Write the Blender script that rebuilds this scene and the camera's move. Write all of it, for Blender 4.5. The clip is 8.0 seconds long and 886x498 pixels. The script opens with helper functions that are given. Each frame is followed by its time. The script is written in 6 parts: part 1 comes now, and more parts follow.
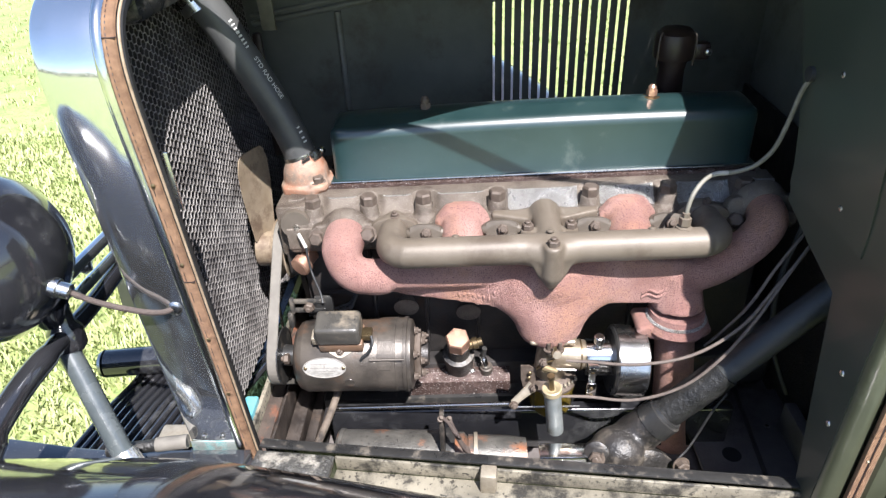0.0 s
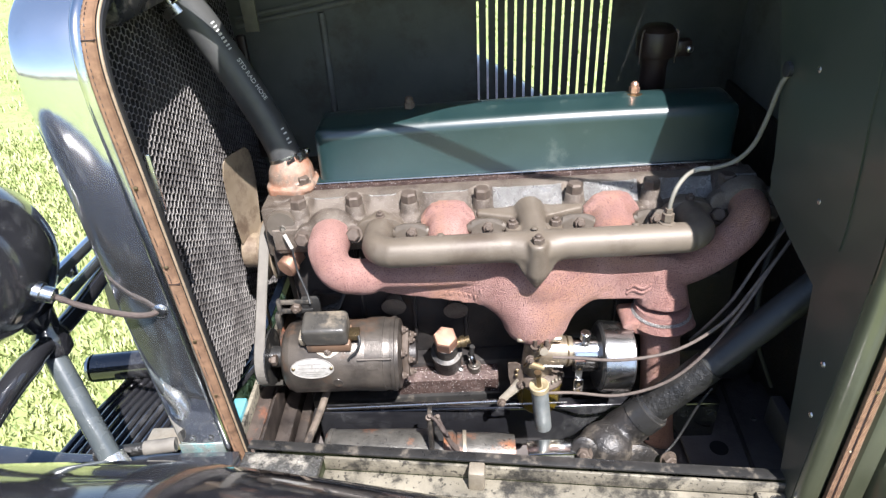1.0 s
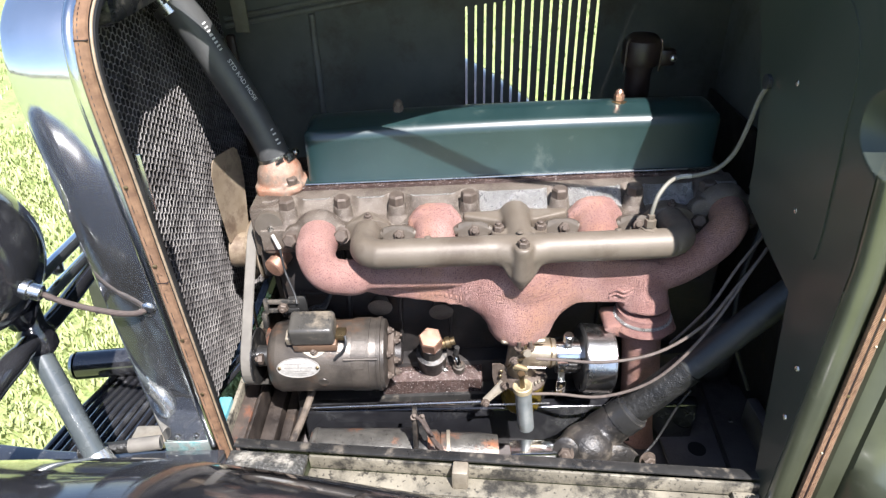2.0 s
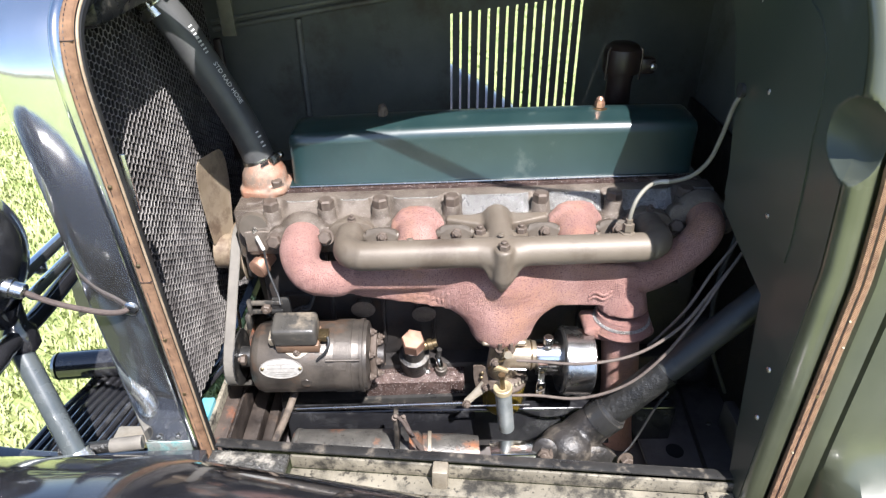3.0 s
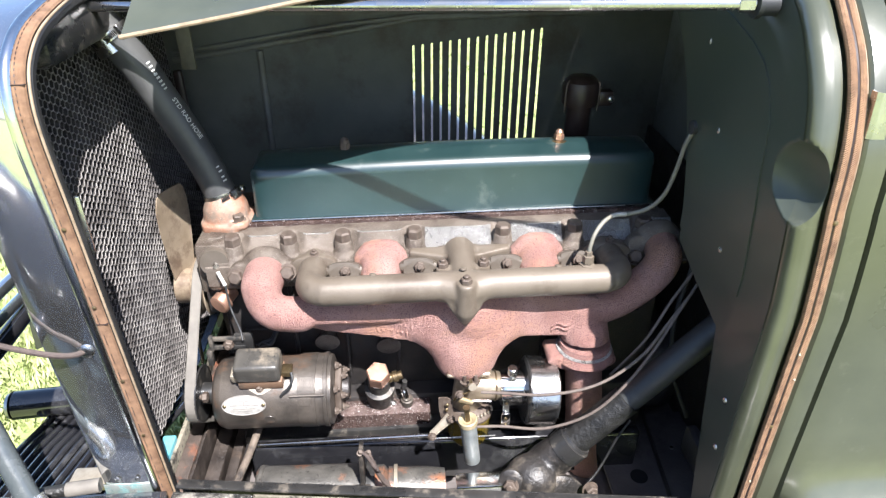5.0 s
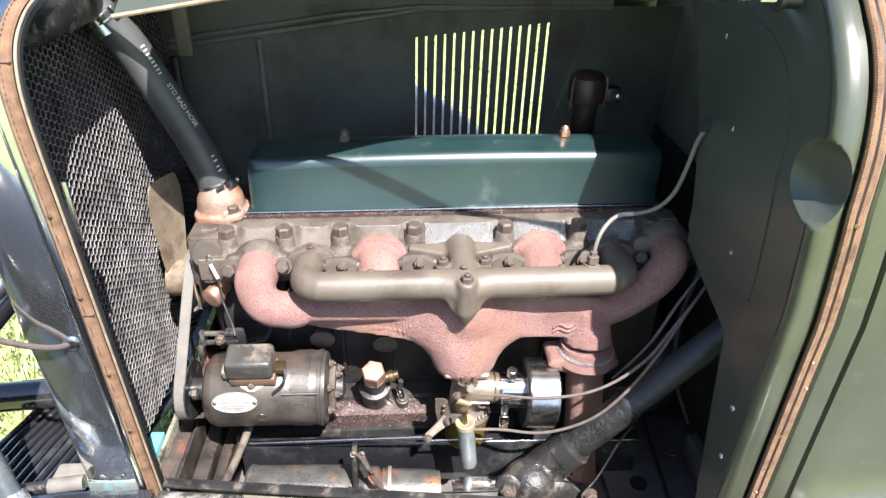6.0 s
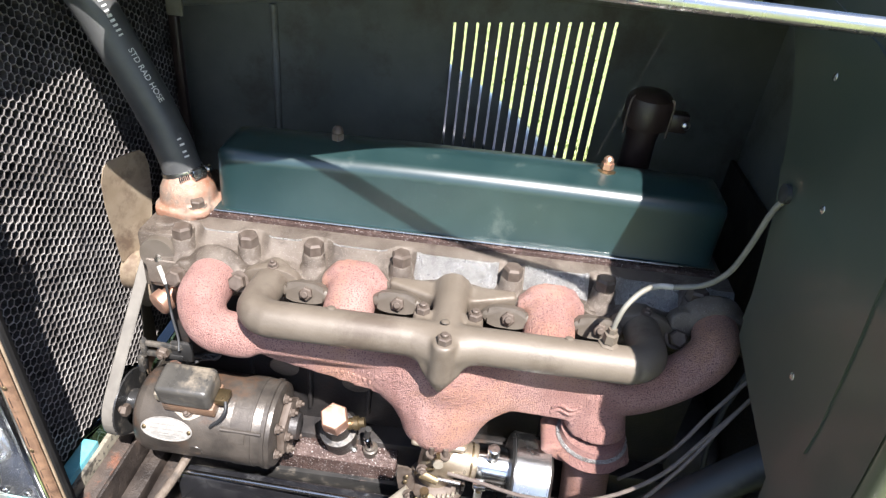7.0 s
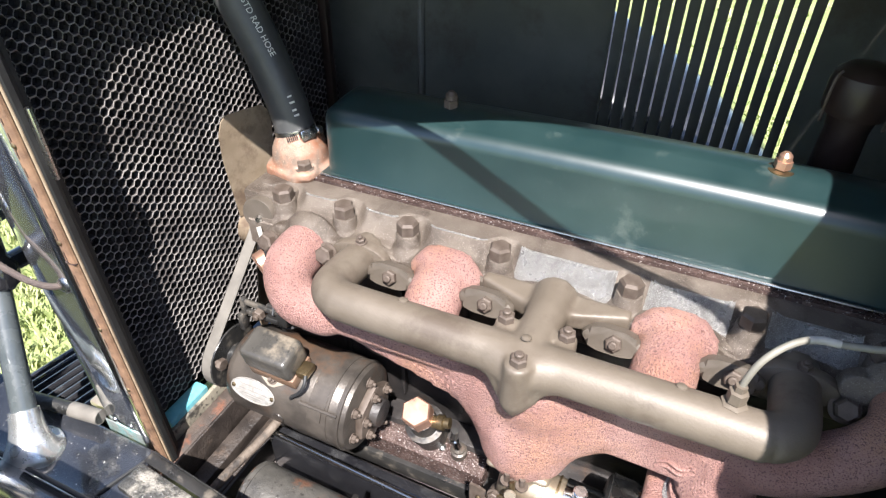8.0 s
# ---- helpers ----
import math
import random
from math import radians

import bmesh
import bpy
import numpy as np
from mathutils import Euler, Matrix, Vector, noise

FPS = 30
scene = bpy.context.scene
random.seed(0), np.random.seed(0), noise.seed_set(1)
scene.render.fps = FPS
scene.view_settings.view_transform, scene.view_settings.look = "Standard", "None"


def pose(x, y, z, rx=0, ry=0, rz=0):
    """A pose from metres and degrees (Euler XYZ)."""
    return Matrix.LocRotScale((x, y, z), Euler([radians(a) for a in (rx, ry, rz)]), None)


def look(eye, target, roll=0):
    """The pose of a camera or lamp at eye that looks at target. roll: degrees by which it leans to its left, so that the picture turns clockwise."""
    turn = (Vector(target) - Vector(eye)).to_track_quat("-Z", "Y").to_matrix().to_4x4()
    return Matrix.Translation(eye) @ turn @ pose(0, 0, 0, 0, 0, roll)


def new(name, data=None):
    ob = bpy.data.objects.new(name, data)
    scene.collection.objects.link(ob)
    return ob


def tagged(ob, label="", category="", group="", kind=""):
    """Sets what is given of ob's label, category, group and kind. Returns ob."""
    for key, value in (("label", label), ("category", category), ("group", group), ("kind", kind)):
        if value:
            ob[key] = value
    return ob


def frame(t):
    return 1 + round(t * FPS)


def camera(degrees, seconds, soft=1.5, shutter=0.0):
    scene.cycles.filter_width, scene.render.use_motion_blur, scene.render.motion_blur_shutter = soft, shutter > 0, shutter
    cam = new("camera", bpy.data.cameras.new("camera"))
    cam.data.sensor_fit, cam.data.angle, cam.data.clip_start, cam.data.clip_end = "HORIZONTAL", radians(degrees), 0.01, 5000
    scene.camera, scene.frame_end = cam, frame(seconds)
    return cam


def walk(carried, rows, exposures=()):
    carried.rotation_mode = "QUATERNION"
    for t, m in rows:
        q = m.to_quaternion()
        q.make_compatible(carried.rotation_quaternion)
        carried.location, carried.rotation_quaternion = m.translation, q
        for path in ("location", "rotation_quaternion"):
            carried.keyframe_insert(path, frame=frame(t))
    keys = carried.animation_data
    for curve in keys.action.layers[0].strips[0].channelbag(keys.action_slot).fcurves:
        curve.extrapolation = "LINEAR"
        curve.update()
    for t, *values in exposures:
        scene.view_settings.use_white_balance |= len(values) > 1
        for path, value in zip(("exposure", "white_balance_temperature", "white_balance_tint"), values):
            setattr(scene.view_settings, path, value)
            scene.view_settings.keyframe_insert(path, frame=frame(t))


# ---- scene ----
# camera: a hand-held look into an open bonnet, x to the rear, y across the car, z up
cam = camera(68.6, 8.0, soft=1.3)
PATH = [
    (0, (-0.261, -0.089, 1.455), (-0.345, 1.599, 0.385), -2.7),
    (0.5, (-0.253, -0.089, 1.454), (-0.332, 1.599, 0.384), -2.9),
    (1, (-0.251, -0.093, 1.454), (-0.312, 1.596, 0.385), -3.1),
    (1.5, (-0.257, -0.097, 1.461), (-0.294, 1.591, 0.388), -2.3),
    (3, (-0.245, -0.117, 1.466), (-0.222, 1.582, 0.412), -0.4),
    (3.5, (-0.244, -0.121, 1.469), (-0.206, 1.584, 0.425), -0.3),
    (4, (-0.228, -0.106, 1.481), (-0.166, 1.6, 0.439), -0.5),
    (4.5, (-0.241, -0.107, 1.495), (-0.153, 1.605, 0.463), -0.1),
    (5, (-0.233, -0.107, 1.492), (-0.119, 1.612, 0.477), 0.4),
    (5.2, (-0.229, -0.103, 1.494), (-0.116, 1.621, 0.487), 0.4),
    (6.3, (-0.239, -0.057, 1.47), (-0.094, 1.65, 0.437), 4.1),
    (6.5, (-0.23, -0.02, 1.474), (-0.094, 1.676, 0.423), 7.2),
    (6.8, (-0.18, 0.053, 1.464), (-0.08, 1.745, 0.402), 9.0),
    (7, (-0.138, 0.116, 1.454), (-0.216, 1.791, 0.364), 6.6),
    (7.2, (-0.092, 0.178, 1.44), (-0.372, 1.796, 0.3), 4.7),
    (7.5, (-0.063, 0.227, 1.443), (-0.554, 1.749, 0.242), 2.6),
    (8, (-0.05, 0.256, 1.423), (-0.7, 1.701, 0.203), 1.0),
]
walk(cam, [(t, look(eye, target, roll)) for t, eye, target, roll in PATH], [(0.0, 1.63, 6050, 13), (3.5, 1.69, 6050, 13), (4.5, 1.82, 6050, 13), (6.5, 1.89, 6100, 13), (8.0, 1.77, 6200, 13)])

# world and sun
SUN = Vector((0.45, -1.0, 1.66)).normalized()
world = bpy.data.worlds.new("sky")
scene.world = world
world.use_nodes = True
wn = world.node_tree.nodes
sky = wn.new("ShaderNodeTexSky")
sky.sky_type = "NISHITA"
sky.sun_disc = False
sky.sun_elevation = math.asin(SUN.z)
sky.sun_rotation = math.atan2(SUN.x, SUN.y)
world.node_tree.links.new(sky.outputs[0], wn["Background"].inputs[0])
wn["Background"].inputs[1].default_value = 0.082
sun_data = bpy.data.lights.new("sun", "SUN")
sun_data.energy, sun_data.angle, sun_data.color = 4.6, radians(0.55), (1.0, 0.95, 0.88)
sun = new("sun", sun_data)
sun.matrix_world = look(SUN * 5, (0, 0, 0))


# materials
def surf(name, c1, c2, scale=20.0, rough=(0.4, 0.6), metal=0.0, bump=0.15, bscale=300.0, bdist=0.0008,
         stain=None, sscale=12.0, samount=0.45, coat=0.0, speck=None, spscale=400.0, spamount=0.3, srough=None, wave=None, coat_rough=0.06):
    m = bpy.data.materials.new(name)
    m.use_nodes = True
    n, l = m.node_tree.nodes, m.node_tree.links
    b = n["Principled BSDF"]
    tc = n.new("ShaderNodeTexCoord")

    def noise_tex(sc, detail=5.0, rg=0.6):
        t = n.new("ShaderNodeTexNoise")
        t.inputs["Scale"].default_value, t.inputs["Detail"].default_value, t.inputs["Roughness"].default_value = sc, detail, rg
        l.new(tc.outputs["Object"], t.inputs["Vector"])
        return t.outputs["Fac"]

    def ramp(src, a, z):
        r = n.new("ShaderNodeMapRange")
        r.inputs[1].default_value, r.inputs[2].default_value = a, z
        l.new(src, r.inputs[0])
        return r.outputs[0]

    def mix(fac, a, c):
        x = n.new("ShaderNodeMix")
        x.data_type = "RGBA"
        l.new(fac, x.inputs[0])
        for v, sock in ((a, x.inputs[6]), (c, x.inputs[7])):
            if isinstance(v, tuple):
                sock.default_value = (*v, 1)
            else:
                l.new(v, sock)
        return x.outputs[2]

    big = noise_tex(scale)
    col = mix(ramp(big, 0.35, 0.65), c1, c2)
    fine = noise_tex(bscale, 3.0, 0.7)
    rsrc = ramp(big, 0.3, 0.7)
    rr = n.new("ShaderNodeMapRange")
    rr.inputs[3].default_value, rr.inputs[4].default_value = rough
    l.new(rsrc, rr.inputs[0])
    rough_out = rr.outputs[0]
    if stain:
        st = ramp(noise_tex(sscale, 8.0, 0.7), 1 - samount - 0.05, 1 - samount + 0.08)
        col = mix(st, col, stain)
        if srough is not None:
            rm = n.new("ShaderNodeMix")
            l.new(st, rm.inputs[0])
            l.new(rough_out, rm.inputs[2])
            rm.inputs[3].default_value = srough
            rough_out = rm.outputs[0]
    if speck:
        col = mix(ramp(noise_tex(spscale, 2.0, 0.5), 0.72 - spamount * 0.4, 0.78 - spamount * 0.4), col, speck)
    l.new(col, b.inputs["Base Color"])
    l.new(rough_out, b.inputs["Roughness"])
    b.inputs["Metallic"].default_value = metal
    b.inputs["Coat Weight"].default_value = coat
    b.inputs["Coat Roughness"].default_value = coat_rough
    if bump:
        bp = n.new("ShaderNodeBump")
        bp.inputs["Strength"].default_value, bp.inputs["Distance"].default_value = bump, bdist
        src = fine
        if wave:
            wv = n.new("ShaderNodeTexWave")
            wv.inputs["Scale"].default_value, wv.inputs["Distortion"].default_value = wave, 1.5
            wv.bands_direction = "DIAGONAL"
            l.new(tc.outputs["Object"], wv.inputs["Vector"])
            src = wv.outputs["Fac"]
        l.new(src, bp.inputs["Height"])
        l.new(bp.outputs[0], b.inputs["Normal"])
    return m


M_CHROME = surf("dull_chrome", (0.84, 0.85, 0.85), (0.76, 0.77, 0.765), 6, (0.045, 0.10), 0.97, 0.05, 9, 0.0020, (0.70, 0.715, 0.70), 18, 0.36, srough=0.17)
M_VERDI = surf("verdigris_metal", (0.62, 0.65, 0.62), (0.42, 0.50, 0.47), 40, (0.2, 0.5), 0.75, 0.3, 200, stain=(0.22, 0.40, 0.40), sscale=38, samount=0.5, srough=0.8)
M_STEEL = surf("bright_steel", (0.6, 0.59, 0.57), (0.42, 0.41, 0.39), 30, (0.18, 0.38), 1.0, 0.1, 250)
M_BRUSHED = surf("brushed_steel_band", (0.50, 0.49, 0.475), (0.36, 0.355, 0.34), 30, (0.2, 0.32), 1.0, 0.2, 260, 0.0006, (0.30, 0.29, 0.27), 40, 0.36)
M_OILBLACK = surf("oily_black_casting", (0.016, 0.015, 0.014), (0.035, 0.031, 0.028), 22, (0.30, 0.46), 0.1, 0.6, 160, 0.0022, (0.10, 0.085, 0.068), 30, 0.44, srough=0.55)
M_BAND = surf("polished_band", (0.78, 0.78, 0.76), (0.62, 0.62, 0.60), 40, (0.12, 0.22), 1.0, 0.1, 160, 0.0006)
M_BLACK = surf("black_enamel", (0.010, 0.010, 0.012), (0.022, 0.022, 0.024), 8, (0.06, 0.18), 0.0, 0.03, 120, 0.0005, (0.055, 0.055, 0.056), 9, 0.42, coat=1.0, srough=0.3)
M_BLACKIRON = surf("oily_black_iron", (0.026, 0.024, 0.024), (0.055, 0.048, 0.044), 22, (0.28, 0.5), 0.2, 0.5, 380, 0.0015, (0.06, 0.04, 0.03), 30, 0.4)
M_BLACKPAINT = surf("dusty_black_paint", (0.018, 0.018, 0.018), (0.042, 0.040, 0.037), 18, (0.22, 0.42), 0.1, 0.3, 220, stain=(0.15, 0.13, 0.105), sscale=36, samount=0.40)
M_OLIVE = surf("olive_green_paint", (0.048, 0.052, 0.031), (0.066, 0.070, 0.043), 9, (0.26, 0.38), 0.0, 0.03, 60, 0.0006, (0.084, 0.087, 0.059), 22, 0.36, coat=1.0, srough=0.42, coat_rough=0.20)
M_FIREWALL = surf("dark_green_paint", (0.036, 0.045, 0.034), (0.052, 0.057, 0.043), 7, (0.34, 0.46), 0.0, 0.06, 150, 0.0008, (0.066, 0.054, 0.040), 5, 0.34, coat=0.1)
M_HOODIN = surf("dark_green_hood_paint", (0.125, 0.128, 0.112), (0.175, 0.174, 0.152), 9, (0.5, 0.65), 0.0, 0.15, 200, stain=(0.10, 0.088, 0.07), sscale=6, samount=0.42)
M_COVER = surf("blue_green_enamel", (0.008, 0.024, 0.025), (0.012, 0.031, 0.031), 16, (0.32, 0.42), 0.0, 0.08, 260, 0.0005, (0.060, 0.080, 0.072), 11, 0.36, coat=1.0, srough=0.5, coat_rough=0.32)
M_HEAD = surf("dirty_grey_cast_iron", (0.100, 0.079, 0.061), (0.160, 0.132, 0.106), 26, (0.34, 0.55), 0.25, 0.7, 700, 0.0018, (0.062, 0.047, 0.036), 20, 0.44, speck=(0.32, 0.28, 0.24), spscale=900, spamount=0.22)
M_SILVER = surf("oily_silvered_cast_iron", (0.42, 0.41, 0.395), (0.25, 0.24, 0.225), 60, (0.22, 0.38), 0.55, 1.0, 900, 0.0030, (0.14, 0.12, 0.10), 22, 0.36, speck=(0.72, 0.71, 0.68), spscale=1300, spamount=0.34)
M_BOLT = surf("brown_bolt_steel", (0.075, 0.055, 0.042), (0.125, 0.098, 0.078), 90, (0.5, 0.7), 0.25, 0.35, 600)
M_EXH = surf("rusted_pink_cast_iron", (0.285, 0.145, 0.120), (0.45, 0.265, 0.225), 14, (0.36, 0.55), 0.0, 1.0, 500, 0.0045, (0.42, 0.225, 0.15), 6, 0.45, speck=(0.17, 0.085, 0.08), spscale=620, spamount=0.40)
M_INTAKE = surf("bronze_grey_painted_iron", (0.116, 0.094, 0.070), (0.152, 0.125, 0.096), 12, (0.44, 0.58), 0.15, 0.3, 420, 0.0009, (0.092, 0.071, 0.053), 13, 0.44)
M_GEN = surf("worn_black_generator_paint", (0.034, 0.030, 0.027), (0.105, 0.090, 0.075), 16, (0.26, 0.40), 0.35, 0.35, 260, 0.0012, (0.135, 0.078, 0.048), 10, 0.43)
M_RUSTCAST = surf("orange_rusted_casting", (0.24, 0.105, 0.058), (0.36, 0.235, 0.17), 30, (0.4, 0.65), 0.1, 0.5, 420, 0.0014, (0.20, 0.155, 0.12), 26, 0.46, speck=(0.42, 0.33, 0.26), spscale=500, spamount=0.15)
M_COPPER = surf("worn_copper", (0.78, 0.47, 0.34), (0.62, 0.36, 0.25), 80, (0.25, 0.45), 0.85, 0.1, 500)
M_BRASS = surf("old_brass", (0.25, 0.19, 0.105), (0.15, 0.11, 0.06), 70, (0.25, 0.45), 0.85, 0.2, 400, stain=(0.06, 0.045, 0.03), sscale=60, samount=0.4)
M_ALU = surf("cast_aluminium_carburettor", (0.42, 0.35, 0.26), (0.27, 0.215, 0.15), 50, (0.25, 0.42), 0.7, 0.3, 500)
M_RUBBER = surf("black_rubber", (0.016, 0.017, 0.018), (0.028, 0.028, 0.028), 20, (0.5, 0.7), 0.0, 0.15, 400)
M_HOSE = surf("dusty_black_hose_rubber", (0.042, 0.043, 0.044), (0.070, 0.070, 0.068), 16, (0.36, 0.5), 0.0, 0.15, 420, 0.0006, (0.11, 0.108, 0.10), 9, 0.40)
M_BELT = surf("grey_worn_rubber", (0.105, 0.096, 0.082), (0.155, 0.142, 0.122), 30, (0.6, 0.8), 0.0, 0.2, 300)
M_LACE = surf("brown_woven_lacing", (0.19, 0.105, 0.058), (0.30, 0.175, 0.098), 60, (0.75, 0.95), 0.0, 0.8, 900, 0.0012, (0.13, 0.070, 0.038), 26, 0.42, wave=330)
M_PIPING = surf("pale_welt_edging", (0.30, 0.225, 0.15), (0.20, 0.145, 0.09), 60, (0.6, 0.8), 0.0, 0.3, 500)
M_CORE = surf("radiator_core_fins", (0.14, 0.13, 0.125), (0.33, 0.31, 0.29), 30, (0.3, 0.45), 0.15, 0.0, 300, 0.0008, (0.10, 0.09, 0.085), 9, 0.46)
# deeper cell walls, coloured dark for the shade inside the core
M_CORESIDE = surf("shaded_core_walls", (0.020, 0.018, 0.018), (0.065, 0.058, 0.055), 28, (0.4, 0.6), 0.1, 0.0)
# near-black that stands for shade behind the cells and in the plate hole
M_COREBACK = surf("shade_black_backing", (0.006, 0.006, 0.008), (0.010, 0.010, 0.012), 40, (0.7, 0.9), 0.0, 0.0)
M_CONDUIT = surf("wrapped_tan_conduit", (0.15, 0.12, 0.092), (0.075, 0.056, 0.042), 44, (0.6, 0.8), 0.0, 0.9, 200, 0.0022, (0.035, 0.028, 0.023), 36, 0.45)
M_TEAL = surf("teal_tank_paint", (0.10, 0.33, 0.38), (0.16, 0.40, 0.44), 50, (0.35, 0.5), 0.0, 0.2, 300, stain=(0.25, 0.2, 0.15), sscale=70, samount=0.35)
M_SILL = surf("chipped_cream_sill_paint", (0.13, 0.117, 0.09), (0.25, 0.225, 0.172), 12, (0.35, 0.55), 0.0, 0.55, 240, 0.0018, (0.030, 0.028, 0.024), 20, 0.47, speck=(0.05, 0.045, 0.037), spscale=160, spamount=0.3)
M_WOOD = surf("oily_grimy_frame", (0.018, 0.014, 0.012), (0.046, 0.035, 0.028), 30, (0.4, 0.7), 0.0, 0.8, 200, 0.0022, (0.085, 0.060, 0.044), 24, 0.40)
M_RUSTPATCH = surf("orange_rust_patches", (0.032, 0.024, 0.020), (0.075, 0.056, 0.044), 30, (0.5, 0.75), 0.0, 0.7, 260, 0.0018, (0.19, 0.068, 0.034), 11, 0.40)
M_PAN = surf("dusty_brown_pan", (0.085, 0.074, 0.070), (0.14, 0.122, 0.115), 14, (0.5, 0.7), 0.0, 0.5, 160, 0.002, (0.045, 0.040, 0.038), 12, 0.44)
M_BOOT = surf("worn_bright_boot_metal", (0.72, 0.73, 0.71), (0.55, 0.56, 0.54), 30, (0.2, 0.34), 0.85, 0.2, 200)
M_STAY = surf("dull_olive_stay", (0.10, 0.095, 0.065), (0.15, 0.14, 0.10), 30, (0.5, 0.7), 0.0, 0.3, 200)
M_SHELLIN = surf("matt_black_shell_lining", (0.008, 0.008, 0.008), (0.016, 0.015, 0.014), 20, (0.5, 0.7), 0.0, 0.3, 200)
# dusty black, its bluish grey lifted to hold the sky's reflection too
M_APRON = surf("dusty_sky_toned_apron", (0.018, 0.020, 0.025), (0.034, 0.036, 0.041), 10, (0.12, 0.22), 0.0, 0.10, 90, 0.0010, (0.085, 0.083, 0.078), 14, 0.38, coat=0.8, srough=0.4, speck=(0.30, 0.29, 0.26), spscale=260, spamount=0.05)
M_PEBBLE = surf("pebbled_black_enamel", (0.03, 0.03, 0.028), (0.07, 0.067, 0.060), 30, (0.14, 0.26), 0.0, 1.0, 170, 0.005, (0.28, 0.26, 0.22), 34, 0.43, coat=0.5)
M_BROWNCABLE = surf("dark_brown_braid", (0.045, 0.032, 0.027), (0.075, 0.055, 0.045), 120, (0.6, 0.8), 0.0, 0.8, 500, 0.002)
M_SEED = surf("dry_grass_seed", (0.5, 0.45, 0.3), (0.6, 0.56, 0.42), 90, (0.6, 0.8), 0.0, 0.0)
M_CLAMP = surf("brown_grey_clamp_casting", (0.092, 0.076, 0.059), (0.122, 0.102, 0.081), 30, (0.4, 0.55), 0.2, 0.25, 600, 0.001)
M_BRACE = surf("grey_blue_enamel", (0.055, 0.066, 0.07), (0.09, 0.10, 0.10), 20, (0.2, 0.35), 0.0, 0.1, 150, 0.0008, (0.045, 0.05, 0.052), 16, 0.4, coat=0.5)
M_BOX = surf("dusty_black_box", (0.028, 0.027, 0.025), (0.07, 0.065, 0.056), 16, (0.2, 0.34), 0.0, 0.3, 180, 0.0012, (0.21, 0.175, 0.13), 15, 0.44, srough=0.5)
M_RUSTBROWN = surf("rusty_brown_paint", (0.14, 0.082, 0.05), (0.20, 0.125, 0.08), 30, (0.4, 0.6), 0.1, 0.3, 300, 0.001, (0.08, 0.06, 0.045), 30, 0.4)
M_TARNISH = surf("tarnished_pale_metal", (0.40, 0.35, 0.27), (0.30, 0.26, 0.20), 70, (0.35, 0.55), 0.5, 0.3, 400)
M_STARTER = surf("worn_grey_starter_paint", (0.055, 0.052, 0.047), (0.11, 0.103, 0.09), 26, (0.28, 0.44), 0.25, 0.6, 260, 0.0015, (0.26, 0.11, 0.055), 20, 0.41, speck=(0.04, 0.036, 0.032), spscale=160, spamount=0.2)
M_GREYTUBE = surf("grey_painted_tube", (0.135, 0.15, 0.15), (0.195, 0.205, 0.195), 60, (0.35, 0.5), 0.1, 0.25, 300, stain=(0.09, 0.082, 0.066), sscale=50, samount=0.42)
M_CAP = surf("yellowed_cap", (0.40, 0.33, 0.20), (0.30, 0.24, 0.14), 60, (0.35, 0.5), 0.2, 0.2, 300)
M_OCHRE = surf("ochre_lacquered_bowl", (0.22, 0.155, 0.02), (0.15, 0.105, 0.015), 40, (0.15, 0.3), 0.3, 0.1, 300)
M_WIRE = surf("brown_cloth_cable", (0.085, 0.066, 0.056), (0.135, 0.108, 0.088), 120, (0.6, 0.8), 0.0, 0.4, 900)
M_TUBE = surf("grey_rubber_tube", (0.14, 0.132, 0.108), (0.20, 0.188, 0.155), 50, (0.5, 0.65), 0.0, 0.15, 400)
M_WHITE = surf("white_tape", (0.5, 0.48, 0.43), (0.38, 0.36, 0.32), 90, (0.5, 0.7), 0.0, 0.1, 400)
M_PLATE = surf("aluminium_name_plate", (0.60, 0.58, 0.54), (0.40, 0.38, 0.345), 120, (0.25, 0.4), 0.5, 0.2, 500)
M_INK = surf("faded_plate_print", (0.16, 0.15, 0.135), (0.26, 0.245, 0.22), 160, (0.5, 0.6), 0.0, 0.0)
M_PRINT = surf("pale_hose_print", (0.66, 0.66, 0.62), (0.5, 0.5, 0.47), 200, (0.6, 0.7), 0.0, 0.0)
M_SPECKLE = surf("oil_wet_speckled_iron", (0.055, 0.035, 0.03), (0.10, 0.065, 0.055), 40, (0.15, 0.35), 0.2, 1.0, 330, 0.0025, speck=(0.5, 0.46, 0.44), spscale=420, spamount=0.22)
M_PIPEGREY = surf("flaking_charcoal_column_paint", (0.010, 0.010, 0.0095), (0.024, 0.023, 0.021), 30, (0.36, 0.55), 0.0, 0.9, 150, 0.0025, (0.24, 0.21, 0.165), 30, 0.31)
M_COLUMN = surf("dark_grey_column", (0.016, 0.017, 0.017), (0.030, 0.031, 0.031), 20, (0.42, 0.58), 0.0, 0.15, 300, 0.0008, (0.060, 0.060, 0.056), 9, 0.42)
M_GRASS = surf("mown_grass", (0.19, 0.235, 0.075), (0.29, 0.32, 0.13), 3.0, (0.7, 0.9), 0.0, 0.6, 30, 0.02, (0.17, 0.24, 0.06), 14, 0.42, speck=(0.12, 0.17, 0.05), spscale=55, spamount=0.3)
M_BLADE = surf("grass_blades", (0.27, 0.33, 0.11), (0.42, 0.44, 0.20), 6.0, (0.45, 0.7), 0.0, 0.0)
M_LEAF = surf("far_foliage", (0.035, 0.06, 0.02), (0.06, 0.09, 0.03), 0.6, (0.6, 0.9), 0.0, 0.0)
